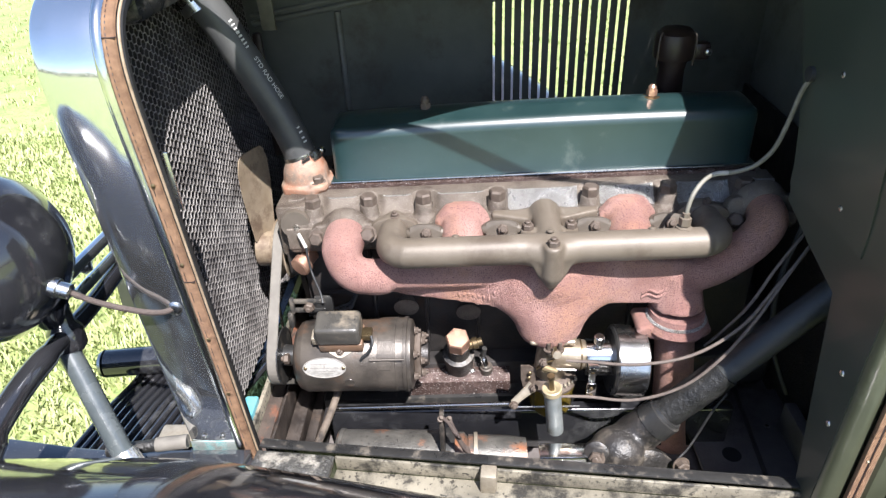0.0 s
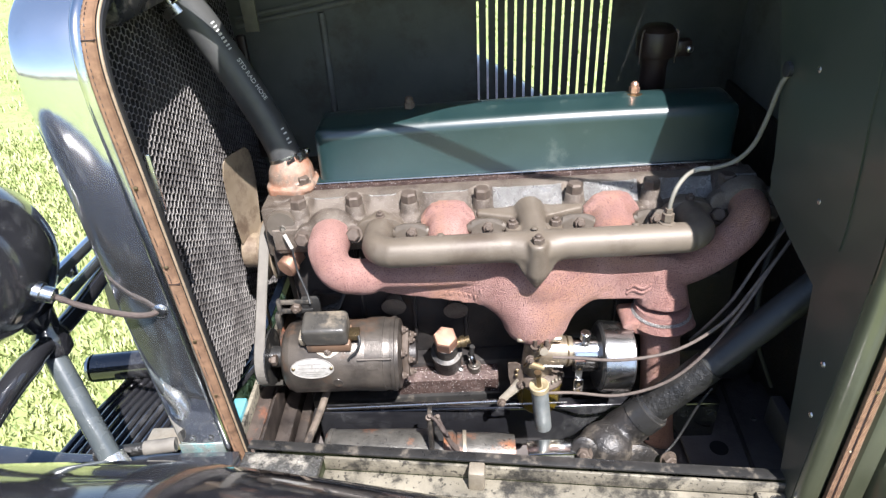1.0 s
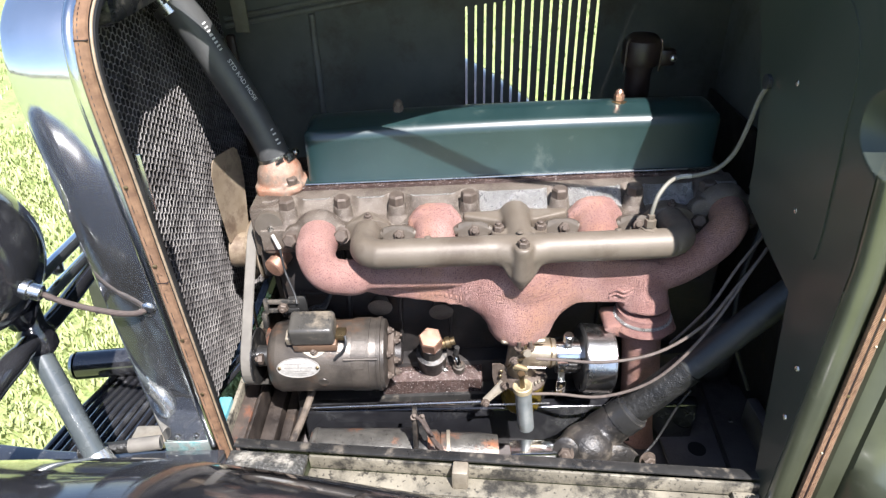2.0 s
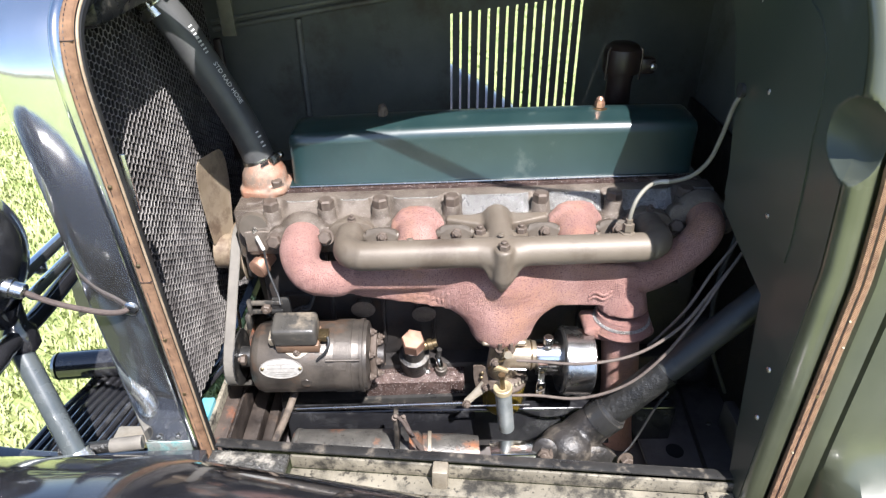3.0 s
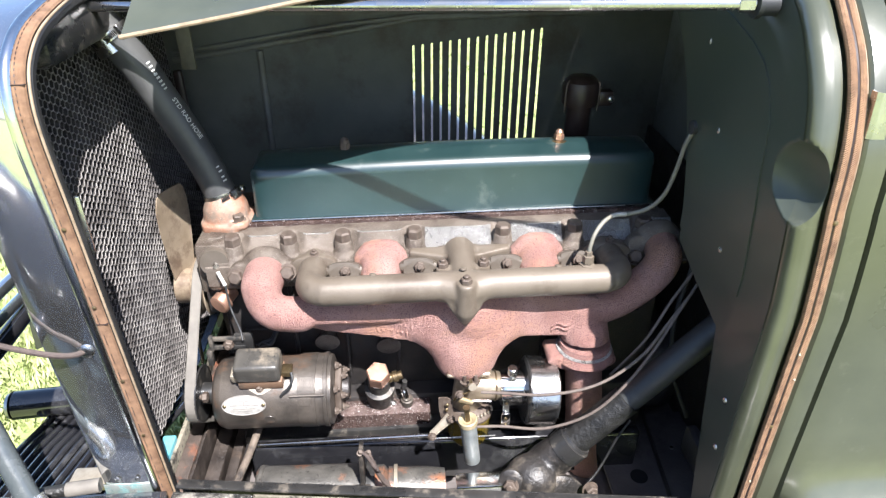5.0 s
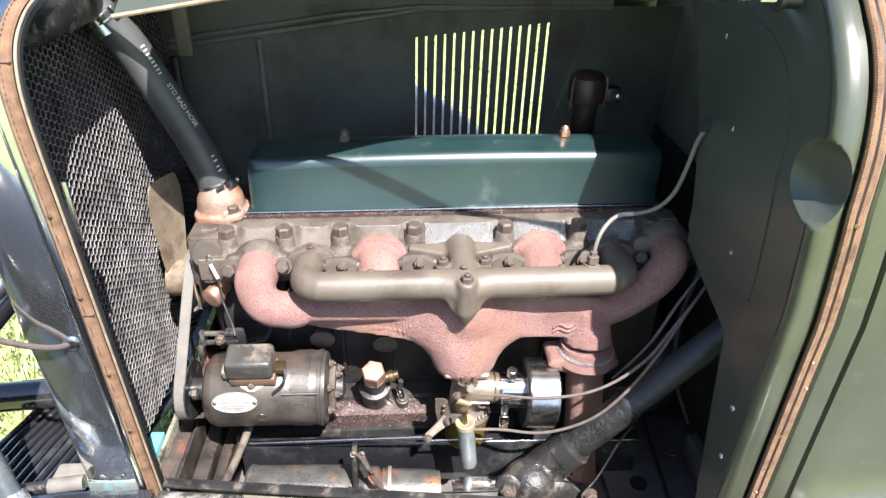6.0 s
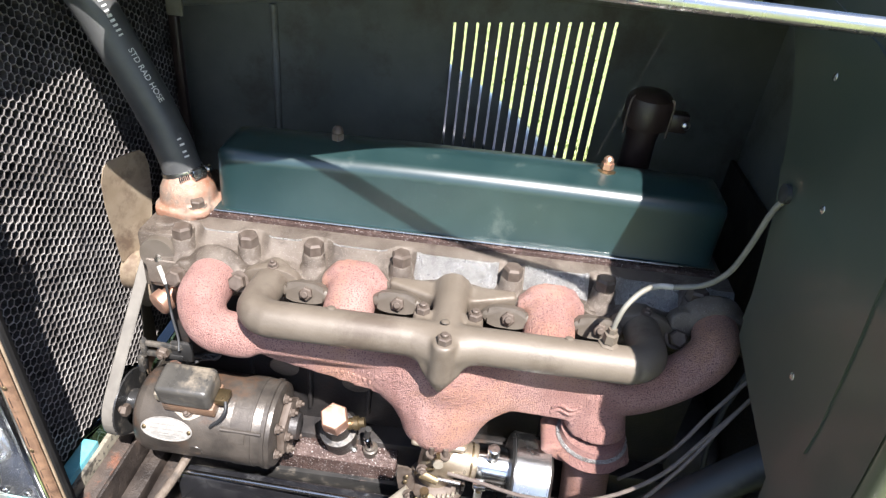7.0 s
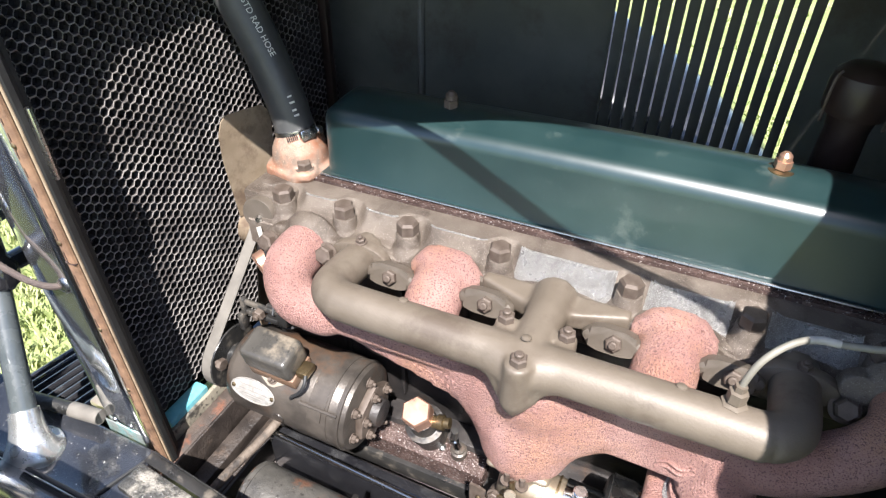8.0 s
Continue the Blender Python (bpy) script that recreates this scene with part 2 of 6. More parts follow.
M_DISTRIB = surf("brown_bakelite", (0.022, 0.013, 0.011), (0.036, 0.022, 0.018), 40, (0.3, 0.5), 0.0, 0.2, 300)
M_FAN = surf("tan_painted_fan_steel", (0.22, 0.17, 0.115), (0.30, 0.24, 0.17), 25, (0.4, 0.6), 0.2, 0.2, 250, stain=(0.14, 0.1, 0.07), sscale=20)


# mesh helpers
def thing(name, at, label, category, group="", kind=""):
    ob = new(name)
    ob.empty_display_size = 0.02
    ob.location = at
    return tagged(ob, label, category, group, kind)


def link_mesh(name, me, parent, label="", m=None):
    ob = new(name, me)
    if parent is not None:
        ob.parent = parent
        base = Matrix.Translation(parent.location) if parent.type == "EMPTY" else parent.matrix_basis
        ob.matrix_parent_inverse = base.inverted()
    if m is not None:
        ob.matrix_basis = m
    if label:
        ob["label"] = label
    return ob


def to_mesh(name, bm, mat, sharp=0.6):
    bmesh.ops.recalc_face_normals(bm, faces=bm.faces[:])
    for f in bm.faces:
        f.smooth = True
    for e in bm.edges:
        if len(e.link_faces) != 2 or e.calc_face_angle(0.0) > sharp:
            e.smooth = False
    me = bpy.data.meshes.new(name)
    bm.to_mesh(me)
    bm.free()
    me.materials.append(mat)
    return me


def part(name, bm, mat, parent, label="", sharp=0.6, m=None):
    return link_mesh(name, to_mesh(name, bm, mat, sharp), parent, label, m)


def B():
    return bmesh.new()


def box(bm, lo, hi, bevel=0.002, m=None, seg=2):
    c = [(a + b) / 2 for a, b in zip(lo, hi)]
    s = [abs(b - a) for a, b in zip(lo, hi)]
    g = bmesh.ops.create_cube(bm, size=1.0, matrix=Matrix.Translation(c) @ Matrix.Diagonal((*s, 1)))
    vs = g["verts"]
    if bevel:
        es = list({e for v in vs for e in v.link_edges})
        r = bmesh.ops.bevel(bm, geom=es, offset=min(bevel, min(s) * 0.45), segments=seg, profile=0.5, affect="EDGES")
        vs = list({v for f in r["faces"] for v in f.verts} | {v for v in vs if v.is_valid})
    if m is not None:
        bmesh.ops.transform(bm, matrix=m, verts=vs)
    return bm


def spline(pts, n=6):
    """Points of a smooth curve through pts."""
    p = [Vector(q) for q in pts]
    p = [p[0] * 2 - p[1]] + p + [p[-1] * 2 - p[-2]]
    out = []
    for i in range(1, len(p) - 2):
        a, b, c, d = p[i - 1:i + 3]
        for k in range(n):
            t = k / n
            out.append(0.5 * (2 * b + (c - a) * t + (2 * a - 5 * b + 4 * c - d) * t * t + (3 * b - a - 3 * c + d) * t ** 3))
    return out + [p[-2]]


def tube(bm, pts, r, seg=16, cap=True, up=None, flat=1.0):
    """A swept round bar; r is a number or one radius a point; flat squeezes it along its second axis."""
    p = [Vector(q) for q in pts]
    rs = r if isinstance(r, (list, tuple)) else [r] * len(p)
    prev = Vector(up) if up else None
    rings = []
    for i, c in enumerate(p):
        d = (p[min(i + 1, len(p) - 1)] - p[max(i - 1, 0)]).normalized()
        if prev is None:
            prev = d.orthogonal()
        u = (prev - d * prev.dot(d)).normalized()
        prev = u
        w = d.cross(u)
        rings.append([bm.verts.new(c + (u * math.cos(a) + w * math.sin(a) * flat) * rs[i]) for a in [2 * math.pi * k / seg for k in range(seg)]])
    for a, b in zip(rings, rings[1:]):
        for k in range(seg):
            bm.faces.new((a[k], a[(k + 1) % seg], b[(k + 1) % seg], b[k]))
    if cap:
        bm.faces.new(rings[0][::-1])
        bm.faces.new(rings[-1])
    return bm


def lathe(bm, p0, axis, prof, seg=24, phase=0.0):
    """A turned body: prof is rows of (distance along the axis, radius)."""
    p0, d = Vector(p0), Vector(axis).normalized()
    u = d.orthogonal().normalized()
    if abs(d.z) < 0.5:
        u = (Vector((0, 0, 1)) - d * d.z).normalized()
    w = d.cross(u)
    rings = []
    for t, r in prof:
        if r <= 1e-6:
            rings.append([bm.verts.new(p0 + d * t)])
        else:
            rings.append([bm.verts.new(p0 + d * t + (u * math.cos(a) + w * math.sin(a)) * r) for a in [phase + 2 * math.pi * k / seg for k in range(seg)]])
    for a, b in zip(rings, rings[1:]):
        for k in range(seg):
            q = (a[k % len(a)], a[(k + 1) % len(a)], b[(k + 1) % len(b)], b[k % len(b)])
            q = list(dict.fromkeys(q))
            if len(q) > 2:
                bm.faces.new(q)
    if len(rings[0]) > 1:
        bm.faces.new(rings[0][::-1])
    if len(rings[-1]) > 1:
        bm.faces.new(rings[-1])
    return bm


def prism(bm, poly, axis, a, b, bevel=0.0):
    """poly in the two other axes, in order, run from a to b along the axis."""
    def at(p, v):
        return {"x": (v, p[0], p[1]), "y": (p[0], v, p[1]), "z": (p[0], p[1], v)}[axis]
    lo = [bm.verts.new(at(p, a)) for p in poly]
    hi = [bm.verts.new(at(p, b)) for p in poly]
    n = len(poly)
    fs = [bm.faces.new(lo[::-1]), bm.faces.new(hi)]
    for k in range(n):
        fs.append(bm.faces.new((lo[k], lo[(k + 1) % n], hi[(k + 1) % n], hi[k])))
    if bevel:
        es = list({e for f in fs[:2] for e in f.edges})
        bmesh.ops.bevel(bm, geom=es, offset=bevel, segments=2, profile=0.5, affect="EDGES")
    return bm


def sheet(bm, rows, thick=0.0):
    """A skin through rows of points; thick gives it a back."""
    g = [[bm.verts.new(p) for p in row] for row in rows]
    fs = []
    for a, b in zip(g, g[1:]):
        for k in range(len(a) - 1):
            fs.append(bm.faces.new((a[k], a[k + 1], b[k + 1], b[k])))
    if thick:
        bmesh.ops.recalc_face_normals(bm, faces=fs)
        bmesh.ops.solidify(bm, geom=fs, thickness=thick)
    return bm


def hexbolt_mesh(name, r, h, mat, washer=0.0, stud=0.0, dome=False):
    bm = B()
    z = 0.0
    if washer:
        lathe(bm, (0, 0, 0), (0, 0, 1), [(0, washer), (0.0015, washer)], 18)
        z = 0.0015
    if dome:
        lathe(bm, (0, 0, z), (0, 0, 1), [(0, r), (h * 0.5, r)], 6)
        lathe(bm, (0, 0, z + h * 0.5), (0, 0, 1), [(0, r * 0.82), (h * 0.3, r * 0.75), (h * 0.5, r * 0.4), (h * 0.56, 0)], 14)
    else:
        lathe(bm, (0, 0, z), (0, 0, 1), [(0, r), (h * 0.82, r), (h, r * 0.8)], 6)
    if stud:
        lathe(bm, (0, 0, z + h * 0.9), (0, 0, 1), [(0, r * 0.5), (stud, r * 0.5), (stud + 0.001, r * 0.36)], 12)
    return to_mesh(name, bm, mat, 0.4)


def aim(p, d, spin=0.0):
    """The pose of a bolt that stands at p and points along d."""
    q = Vector((0, 0, 1)).rotation_difference(Vector(d).normalized())
    return Matrix.Translation(p) @ q.to_matrix().to_4x4() @ Matrix.Rotation(spin, 4, "Z")


# the engine is set a little nose-down in the car
RISE = 0.0215


def up(x, y, z):
    return (x, y, z + RISE * (x + 0.5))


def raise_engine(bm):
    for v in bm.verts:
        v.co.z += RISE * (v.co.x + 0.5)
    return bm


def epart(name, bm, mat, parent, label="", sharp=0.6):
    return part(name, raise_engine(bm), mat, parent, label, sharp)


MESH_NUT = hexbolt_mesh("nut", 0.0085, 0.008, M_BOLT, 0.0, 0.004)
MESH_SMALLNUT = hexbolt_mesh("small_nut", 0.0055, 0.005, M_BOLT, 0.007, 0.003)
MESH_RIVET = to_mesh("rivet", lathe(B(), (0, 0, 0), (0, 0, 1), [(0, 0.0042), (0.0016, 0.0036), (0.0026, 0.002), (0.003, 0)], 12), M_STEEL)
MESH_SCREW = to_mesh("screw", lathe(B(), (0, 0, 0), (0, 0, 1), [(0, 0.003), (0.001, 0.0027), (0.0018, 0.0014), (0.002, 0)], 10), M_BRASS)


# ---- ground ----
bm = B()
sheet(bm, [[(x, y, 0.0) for x in (-900, -60, -12, -4, 4, 12, 60, 900)] for y in (-900, -60, -12, -4, 4, 12, 60, 900)])
tagged(part("ground", bm, M_GRASS, None), "bright sunlit mown grass field", "grass", kind="structure")


def grass_tufts(count):
    rnd = random.Random(4)
    verts, faces = [], []
    for _ in range(count):
        far = rnd.random()
        if far < 0.45:
            x, y = rnd.uniform(-3.2, -0.5), rnd.uniform(0.5, 3.6)
        elif far < 0.65:
            x, y = rnd.uniform(-1.2, 0.8), rnd.uniform(1.3, 3.6)
        else:
            x, y = rnd.uniform(-9.0, 2.5), rnd.uniform(0.5, 11.0)
        for _ in range(4):
            a, h, w = rnd.uniform(0, 6.283), rnd.uniform(0.018, 0.045), rnd.uniform(0.003, 0.006)
            px, py = x + rnd.gauss(0, 0.012), y + rnd.gauss(0, 0.012)
            dx, dy = math.cos(a), math.sin(a)
            lean = rnd.uniform(0.2, 0.9) * h
            n = len(verts)
            verts += [(px - dy * w, py + dx * w, 0.0), (px + dy * w, py - dx * w, 0.0),
                      (px + dx * lean * 0.5 + dy * w * 0.7, py + dy * lean * 0.5 - dx * w * 0.7, h * 0.7),
                      (px + dx * lean * 0.5 - dy * w * 0.7, py + dy * lean * 0.5 + dx * w * 0.7, h * 0.7),
                      (px + dx * lean, py + dy * lean, h)]
            faces += [(n, n + 1, n + 2, n + 3), (n + 3, n + 2, n + 4)]
    me = bpy.data.meshes.new("grass")
    me.from_pydata(verts, [], faces)
    me.materials.append(M_BLADE)
    return tagged(new("grass", me), "short bright green grass blades in clumps", "grass", kind="stuff")


grass_tufts(30000)


def tree_line():
    """A low far row of trees round the field, as its mirror image shows in the chrome."""
    rnd = random.Random(9)
    verts, faces = [], []
    for k in range(260):
        a = 2 * math.pi * k / 260 + rnd.uniform(-0.01, 0.01)
        d = rnd.uniform(180, 230)
        h, w = rnd.uniform(6, 13), rnd.uniform(3.0, 5.5)
        for _ in range(26):
            c = Vector((math.cos(a) * d + rnd.gauss(0, w * 0.6), math.sin(a) * d + rnd.gauss(0, w * 0.6), rnd.uniform(0.1, 1.0) * h))
            s = rnd.uniform(0.9, 2.0)
            n = len(verts)
            verts += [tuple(c + Vector((rnd.uniform(-1, 1), rnd.uniform(-1, 1), rnd.uniform(-1, 1))).normalized() * s) for _ in range(4)]
            faces += [(n, n + 1, n + 2), (n, n + 2, n + 3), (n, n + 3, n + 1), (n + 1, n + 3, n + 2)]
    me = bpy.data.meshes.new("far_trees")
    me.from_pydata(verts, [], faces)
    me.materials.append(M_LEAF)
    return tagged(new("far_trees", me), "low dark green tree line at the field's far edge", "trees", kind="stuff")


tree_line()


# ---- body: cowl, firewall, far bonnet side, bonnet leaf ----
MID = 0.885
COWL = [(0.425, 0.55), (0.425, 0.62), (0.425, 0.68), (0.425, 0.74), (0.425, 0.78), (0.425, 0.82), (0.425, 0.88), (0.425, 1.0), (0.425, 1.16), (0.428, 1.22), (0.436, 1.275), (0.455, 1.325), (0.487, 1.365), (0.535, 1.395), (0.62, 1.42), (0.74, 1.436), (MID, 1.44)]
COWL = COWL + [(2 * MID - y, z) for y, z in COWL[-2::-1]]


def grown(prof, d):
    """A profile moved outwards by d."""
    out = []
    for i, (y, z) in enumerate(prof):
        a, b = prof[max(i - 1, 0)], prof[min(i + 1, len(prof) - 1)]
        ty, tz = b[0] - a[0], b[1] - a[1]
        n = math.hypot(ty, tz)
        out.append((y - tz / n * d, z + ty / n * d))
    return out


def smooth2(prof, n=4):
    return [(p.y, p.z) for p in spline([(0, y, z) for y, z in prof], n)]


def lean(y, z, edge=0.0):
    """How far the firewall panel leans forward at its top; its rim (edge 1) falls back over the shoulders."""
    return 0.09 * min(0.12, max(0.0, z - 1.09)) - edge * 0.13 * min(0.09, max(0.0, min(y, 2 * MID - y) - 0.485))


def hollow(x, y, z):
    """Presses a point back into the round hollow for the bonnet catch."""
    c, s = Vector((0.118, 0.421, 1.232)), Vector((0.050, 0.069, 0.051))
    q = Vector(((x - c.x) / s.x, (y - c.y) / s.y, (z - c.z) / s.z))
    n = q.length
    if n >= 1.0:
        return (x, y, z)
    q = q / n * (1.0 - 0.04 * (1 - n))
    return (c.x + q.x * s.x, c.y + q.y * s.y, c.z + q.z * s.z)


def flare(x, y, z):
    """The body side sweeps outwards towards the running board."""
    f = max(0.0, 0.875 - z)
    out = 7.8 * f * f if f < 0.1 else 0.078 + 1.56 * (f - 0.1)
    return out * min(1.0, max(0.0, (x - 0.2265) / 0.03)) * (1.0 + 5.0 * min(0.2, max(0.0, x - 0.2565))) * (1 if y < MID else -1)


def cowl_skin():
    cowl = thing("cowl", (0.3, MID, 0.4), "glossy olive-green painted cowl with rounded shoulders", "car body")
    base = smooth2(COWL, 16)
    coarse = smooth2(COWL)
    rows = []
    for x, d in ((0.154, -0.016), (0.1542, -0.010), (0.1555, -0.005), (0.158, -0.002), (0.161, 0.0), (0.1625, 0.0005), (0.164, 0.001), (0.166, 0.0015), (0.168, 0.002), (0.170, 0.002), (0.172, 0.002), (0.177, 0.002)):
        rows.append([hollow(x - lean(y, z, 1.0), y, z) for y, z in grown(base, d)])
    bm = sheet(B(), rows)
    ledge = part("ledge", bm, M_OLIVE, cowl)
    # the pressed cup above z 1.207 takes the panel's dark green
    ledge.data.materials.append(M_FIREWALL)
    for f in ledge.data.polygons:
        c = f.center
        r = ((c.x - 0.118) / 0.050) ** 2 + ((c.y - 0.421) / 0.069) ** 2 + ((c.z - 1.232) / 0.051) ** 2
        if r < 1.03 and c.z > 1.207 and c.y < 0.6:
            f.material_index = 1
    bm = sheet(B(), [[(x - lean(y, z, 1.0), y - flare(x, y, z), z) for y, z in grown(coarse, d)] for x, d in ((0.1771, -0.004), (0.1991, -0.004), (0.1994, 0.006), (0.202, 0.009), (0.207, 0.010), (0.223, 0.010), (0.2245, 0.004), (0.2265, 0.004), (0.228, 0.012), (0.240, 0.0135), (0.2565, 0.0145), (0.278, 0.0152), (0.30, 0.016), (0.34, 0.018), (0.39, 0.020), (0.45, 0.022), (0.8, 0.03), (1.5, 0.03))])
    part("side_skin", bm, M_OLIVE, cowl)
    for k, (xa, d) in enumerate(((0.1835, 0.006), (0.1925, 0.006))):
        bm = tube(B(), [(xa - lean(y, z, 1.0), y, z) for y, z in grown(coarse, d)], 0.0052, 10, flat=0.8)
        part("lacing", bm, M_LACE, cowl, "brown woven bonnet lacing")
    bm = tube(B(), [(0.1982 - lean(y, z, 1.0), y, z) for y, z in grown(coarse, 0.0045)], 0.0014, 6)
    part("lacing_welt", bm, M_PIPING, cowl, "ochre welt edge")
    rnd = random.Random(12)
    for k in range(9):
        z = 0.78 + 0.055 * k + rnd.uniform(-0.015, 0.015)
        if k not in (1, 4, 5):
            continue
        bm = box(B(), (-0.0011, -0.0006, -0.0006), (0.0011, 0.0006, 0.0006 + 0.001 * rnd.random()), 0, Matrix.Translation((rnd.choice((0.1835, 0.188, 0.1925)) - lean(0.42, z), 0.4135, z)) @ Matrix.Rotation(rnd.uniform(0, 3), 4, "Y"))
        part("fleck", bm, M_SEED, cowl, "pale seed fleck")
    bm = tube(B(), [(0.188 - lean(y, z, 1.0), y, z) for y, z in grown(coarse, 0.0065)], 0.0028, 8)
    part("lacing_seam", bm, M_DISTRIB, cowl)
    for z in (0.93, 1.2):
        link_mesh("screw", MESH_SCREW, cowl, "", aim((0.188 - lean(0.42, z), 0.4165, z), (0, -1, 0)))
    # clip for the bonnet edge
    bm = sheet(B(), [[(x, y + 0.10 * max(0.0, z - 1.285), z) for z in (1.280, 1.286, 1.300, 1.316, 1.322)] for x, y in ((0.1880, 0.438), (0.1882, 0.430), (0.192, 0.427), (0.204, 0.4265), (0.208, 0.429), (0.2085, 0.438))], 0.0015)
    part("bonnet_clip", bm, M_STEEL, cowl, "small bright metal clip")
    return cowl


cowl_skin()


def firewall():
    wall = thing("firewall", (0.2, MID, 0.5), "dark green painted steel firewall panel", "firewall", kind="structure")
    low = [(0.4362, 0.55), (0.4362, 1.0595), (0.6715, 1.0595), (0.668, 1.04), (0.600, 1.017), (0.524, 0.996), (0.472, 0.737), (0.4375, 0.55)]
    bm = B()
    rim = [p for p in grown(smooth2(COWL, 16), -0.072) if 1.06 <= p[1] and p[0] < 0.80]
    upper = rim[::6] + [(0.85, 1.368), (0.83, 1.36), (0.76, 1.305), (0.722, 1.262), (0.700, 1.22), (0.685, 1.18), (0.677, 1.12), (0.672, 1.06)]
    def at_height(edge, z):
        if z <= edge[0][1]:
            return edge[0][0]
        for (ya, za), (yb, zb) in zip(edge, edge[1:]):
            if za <= z <= zb:
                return ya + (yb - ya) * (z - za) / max(1e-6, zb - za)
        return edge[-1][0]
    inner = upper[:-9:-1]
    levels = [1.06 + 0.0305 * k / 2 for k in range(21)]
    sheet(bm, [[(0.1533 - lean(y, z), y, z) for y in (at_height(rim, z), at_height(inner, z))] for z in levels], 0.002)
    part("panel", bm, M_FIREWALL, wall)
    rows = []
    for k in range(22):
        prof = grown(smooth2(COWL, 16), -0.012 - 0.003 * k)
        rows.append([hollow(0.153 - lean(y, z, max(0.0, 1.0 - k / 11)), y, z) for y, z in [p for p in prof if p[1] > 1.05]])
    part("panel_rim", sheet(B(), rows), M_FIREWALL, wall)
    bm = B()
    prism(bm, low, "x", 0.1532, 0.1555)
    part("side_strip", bm, M_FIREWALL, wall)
    part("toe_board", box(B(), (0.288, 0.44, 0.50), (0.296, 1.20, 1.02), 0.002), M_WOOD, wall, "grimy dark toe board")
    bm = sheet(B(), [[(0.153 - lean(y, z), y, z) for y, z in upper[-8:]], [(0.30, y, z) for y, z in upper[-8:]]])
    part("recess_side", bm, M_HOODIN, wall)
    bm = box(B(), (0.30, 0.44, 0.4), (0.31, 1.33, 1.43), 0)
    part("recess_back", bm, M_HOODIN, wall)
    for p in ((0.151, 0.674, 1.312), (0.150, 0.606, 1.224), (0.150, 0.556, 1.089)):
        link_mesh("rivet", MESH_RIVET, wall, "", aim((0.1525 - lean(p[1], p[2]), p[1], p[2]), (-1, 0, 0)))
    for y, z in ((0.462, 0.930), (0.4535, 0.859)):
        link_mesh("rivet", MESH_RIVET, wall, "", aim((0.1528, y, z), (-1, 0, 0)))
    bm = lathe(B(), (0.135, 0.668, 1.2055), (1, 0, 0), [(0, 0.006), (0.001, 0.009), (0.008, 0.009), (0.009, 0.006)], 18)
    part("grommet", bm, M_RUBBER, wall, "black rubber grommet")


firewall()


def far_bonnet():
    """The closed bonnet half on the far side, with its louvre slits."""
    hood = thing("closed_bonnet", (-0.2, 1.17, 0.72), "closed dark green bonnet side panel with upright louvre slits", "bonnet")
    def yy(x):
        return 1.166 + 0.06 * (max(x, -0.3) + 0.095)
    n, x0, x1, w = 15, -0.209, 0.040, 0.0050
    def top(x):
        return 1.197 + 0.11 * (x - x0)
    def bot(x):
        return 0.965 + 0.02 * (x - x0)
    t = 0.0016
    xs = [x0 + (x1 - x0) * k / (n - 1) for k in range(n)]
    cuts = [-0.682] + [x + d for x in xs for d in (-w / 2, w / 2)] + [0.305]
    bm = B()
    cols = [[bm.verts.new((x, yy(x), z)) for z in (0.55, bot(x), top(x), 1.255)] for x in cuts]
    fs = []
    for k, (p, q) in enumerate(zip(cols, cols[1:])):
        for j in range(3):
            if j == 1 and k % 2 == 1:
                continue
            fs.append(bm.faces.new((p[j], q[j], q[j + 1], p[j + 1])))
    bmesh.ops.solidify(bm, geom=fs, thickness=-t)
    part("panel", bm, M_HOODIN, hood)
    for x in xs:
        bm = B()
        rows = []
        for f in (0, 0.06, 0.15, 0.5, 0.85, 0.94, 1):
            z = bot(x) + (top(x) - bot(x)) * f
            d = 0.011 * math.sin(math.pi * min(1, max(0, f)))**0.4 if 0 < f < 1 else 0
            rows.append([(x - w / 2 - 0.006, yy(x) + t, z), (x - w / 2 - 0.003, yy(x) + t + d * 0.6, z), (x - w / 2 + 0.0005, yy(x) + t + d, z)])
        part("louvre", sheet(bm, rows, 0.0008), M_HOODIN, hood)
    # arched shoulder and ribs
    rows = []
    for x in (-0.682, -0.4, -0.1, 0.16):
        y = yy(x)
        rows.append([(x, y, 1.2551), (x, y - 0.012, 1.30), (x, y - 0.04, 1.345), (x, y - 0.09, 1.38), (x, y - 0.16, 1.402), (x, MID, 1.42)])
    part("shoulder", sheet(B(), rows, 0.0014), M_HOODIN, hood)
    part("upright_rib", tube(B(), [(-0.497, yy(-0.5) - 0.001, 0.6), (-0.497, yy(-0.5) - 0.001, 1.192)], 0.0065, 10), M_HOODIN, hood)
    for dz, r in ((0.0, 0.0055), (0.013, 0.0045)):
        line = [(x, yy(x) - 0.001, min(1.252, 1.176 + dz + 0.158 * (x + 0.65))) for x in (-0.66, -0.5, -0.35, -0.2, 0.0, 0.16)]
        part("hinge_rib", tube(B(), line, r, 10), M_HOODIN, hood)
    part("hood_stay", box(B(), (-0.596, 0.998, 1.198), (-0.572, 1.004, 1.32), 0.002), M_STAY, hood, "dull olive hanging stay strip")


far_bonnet()


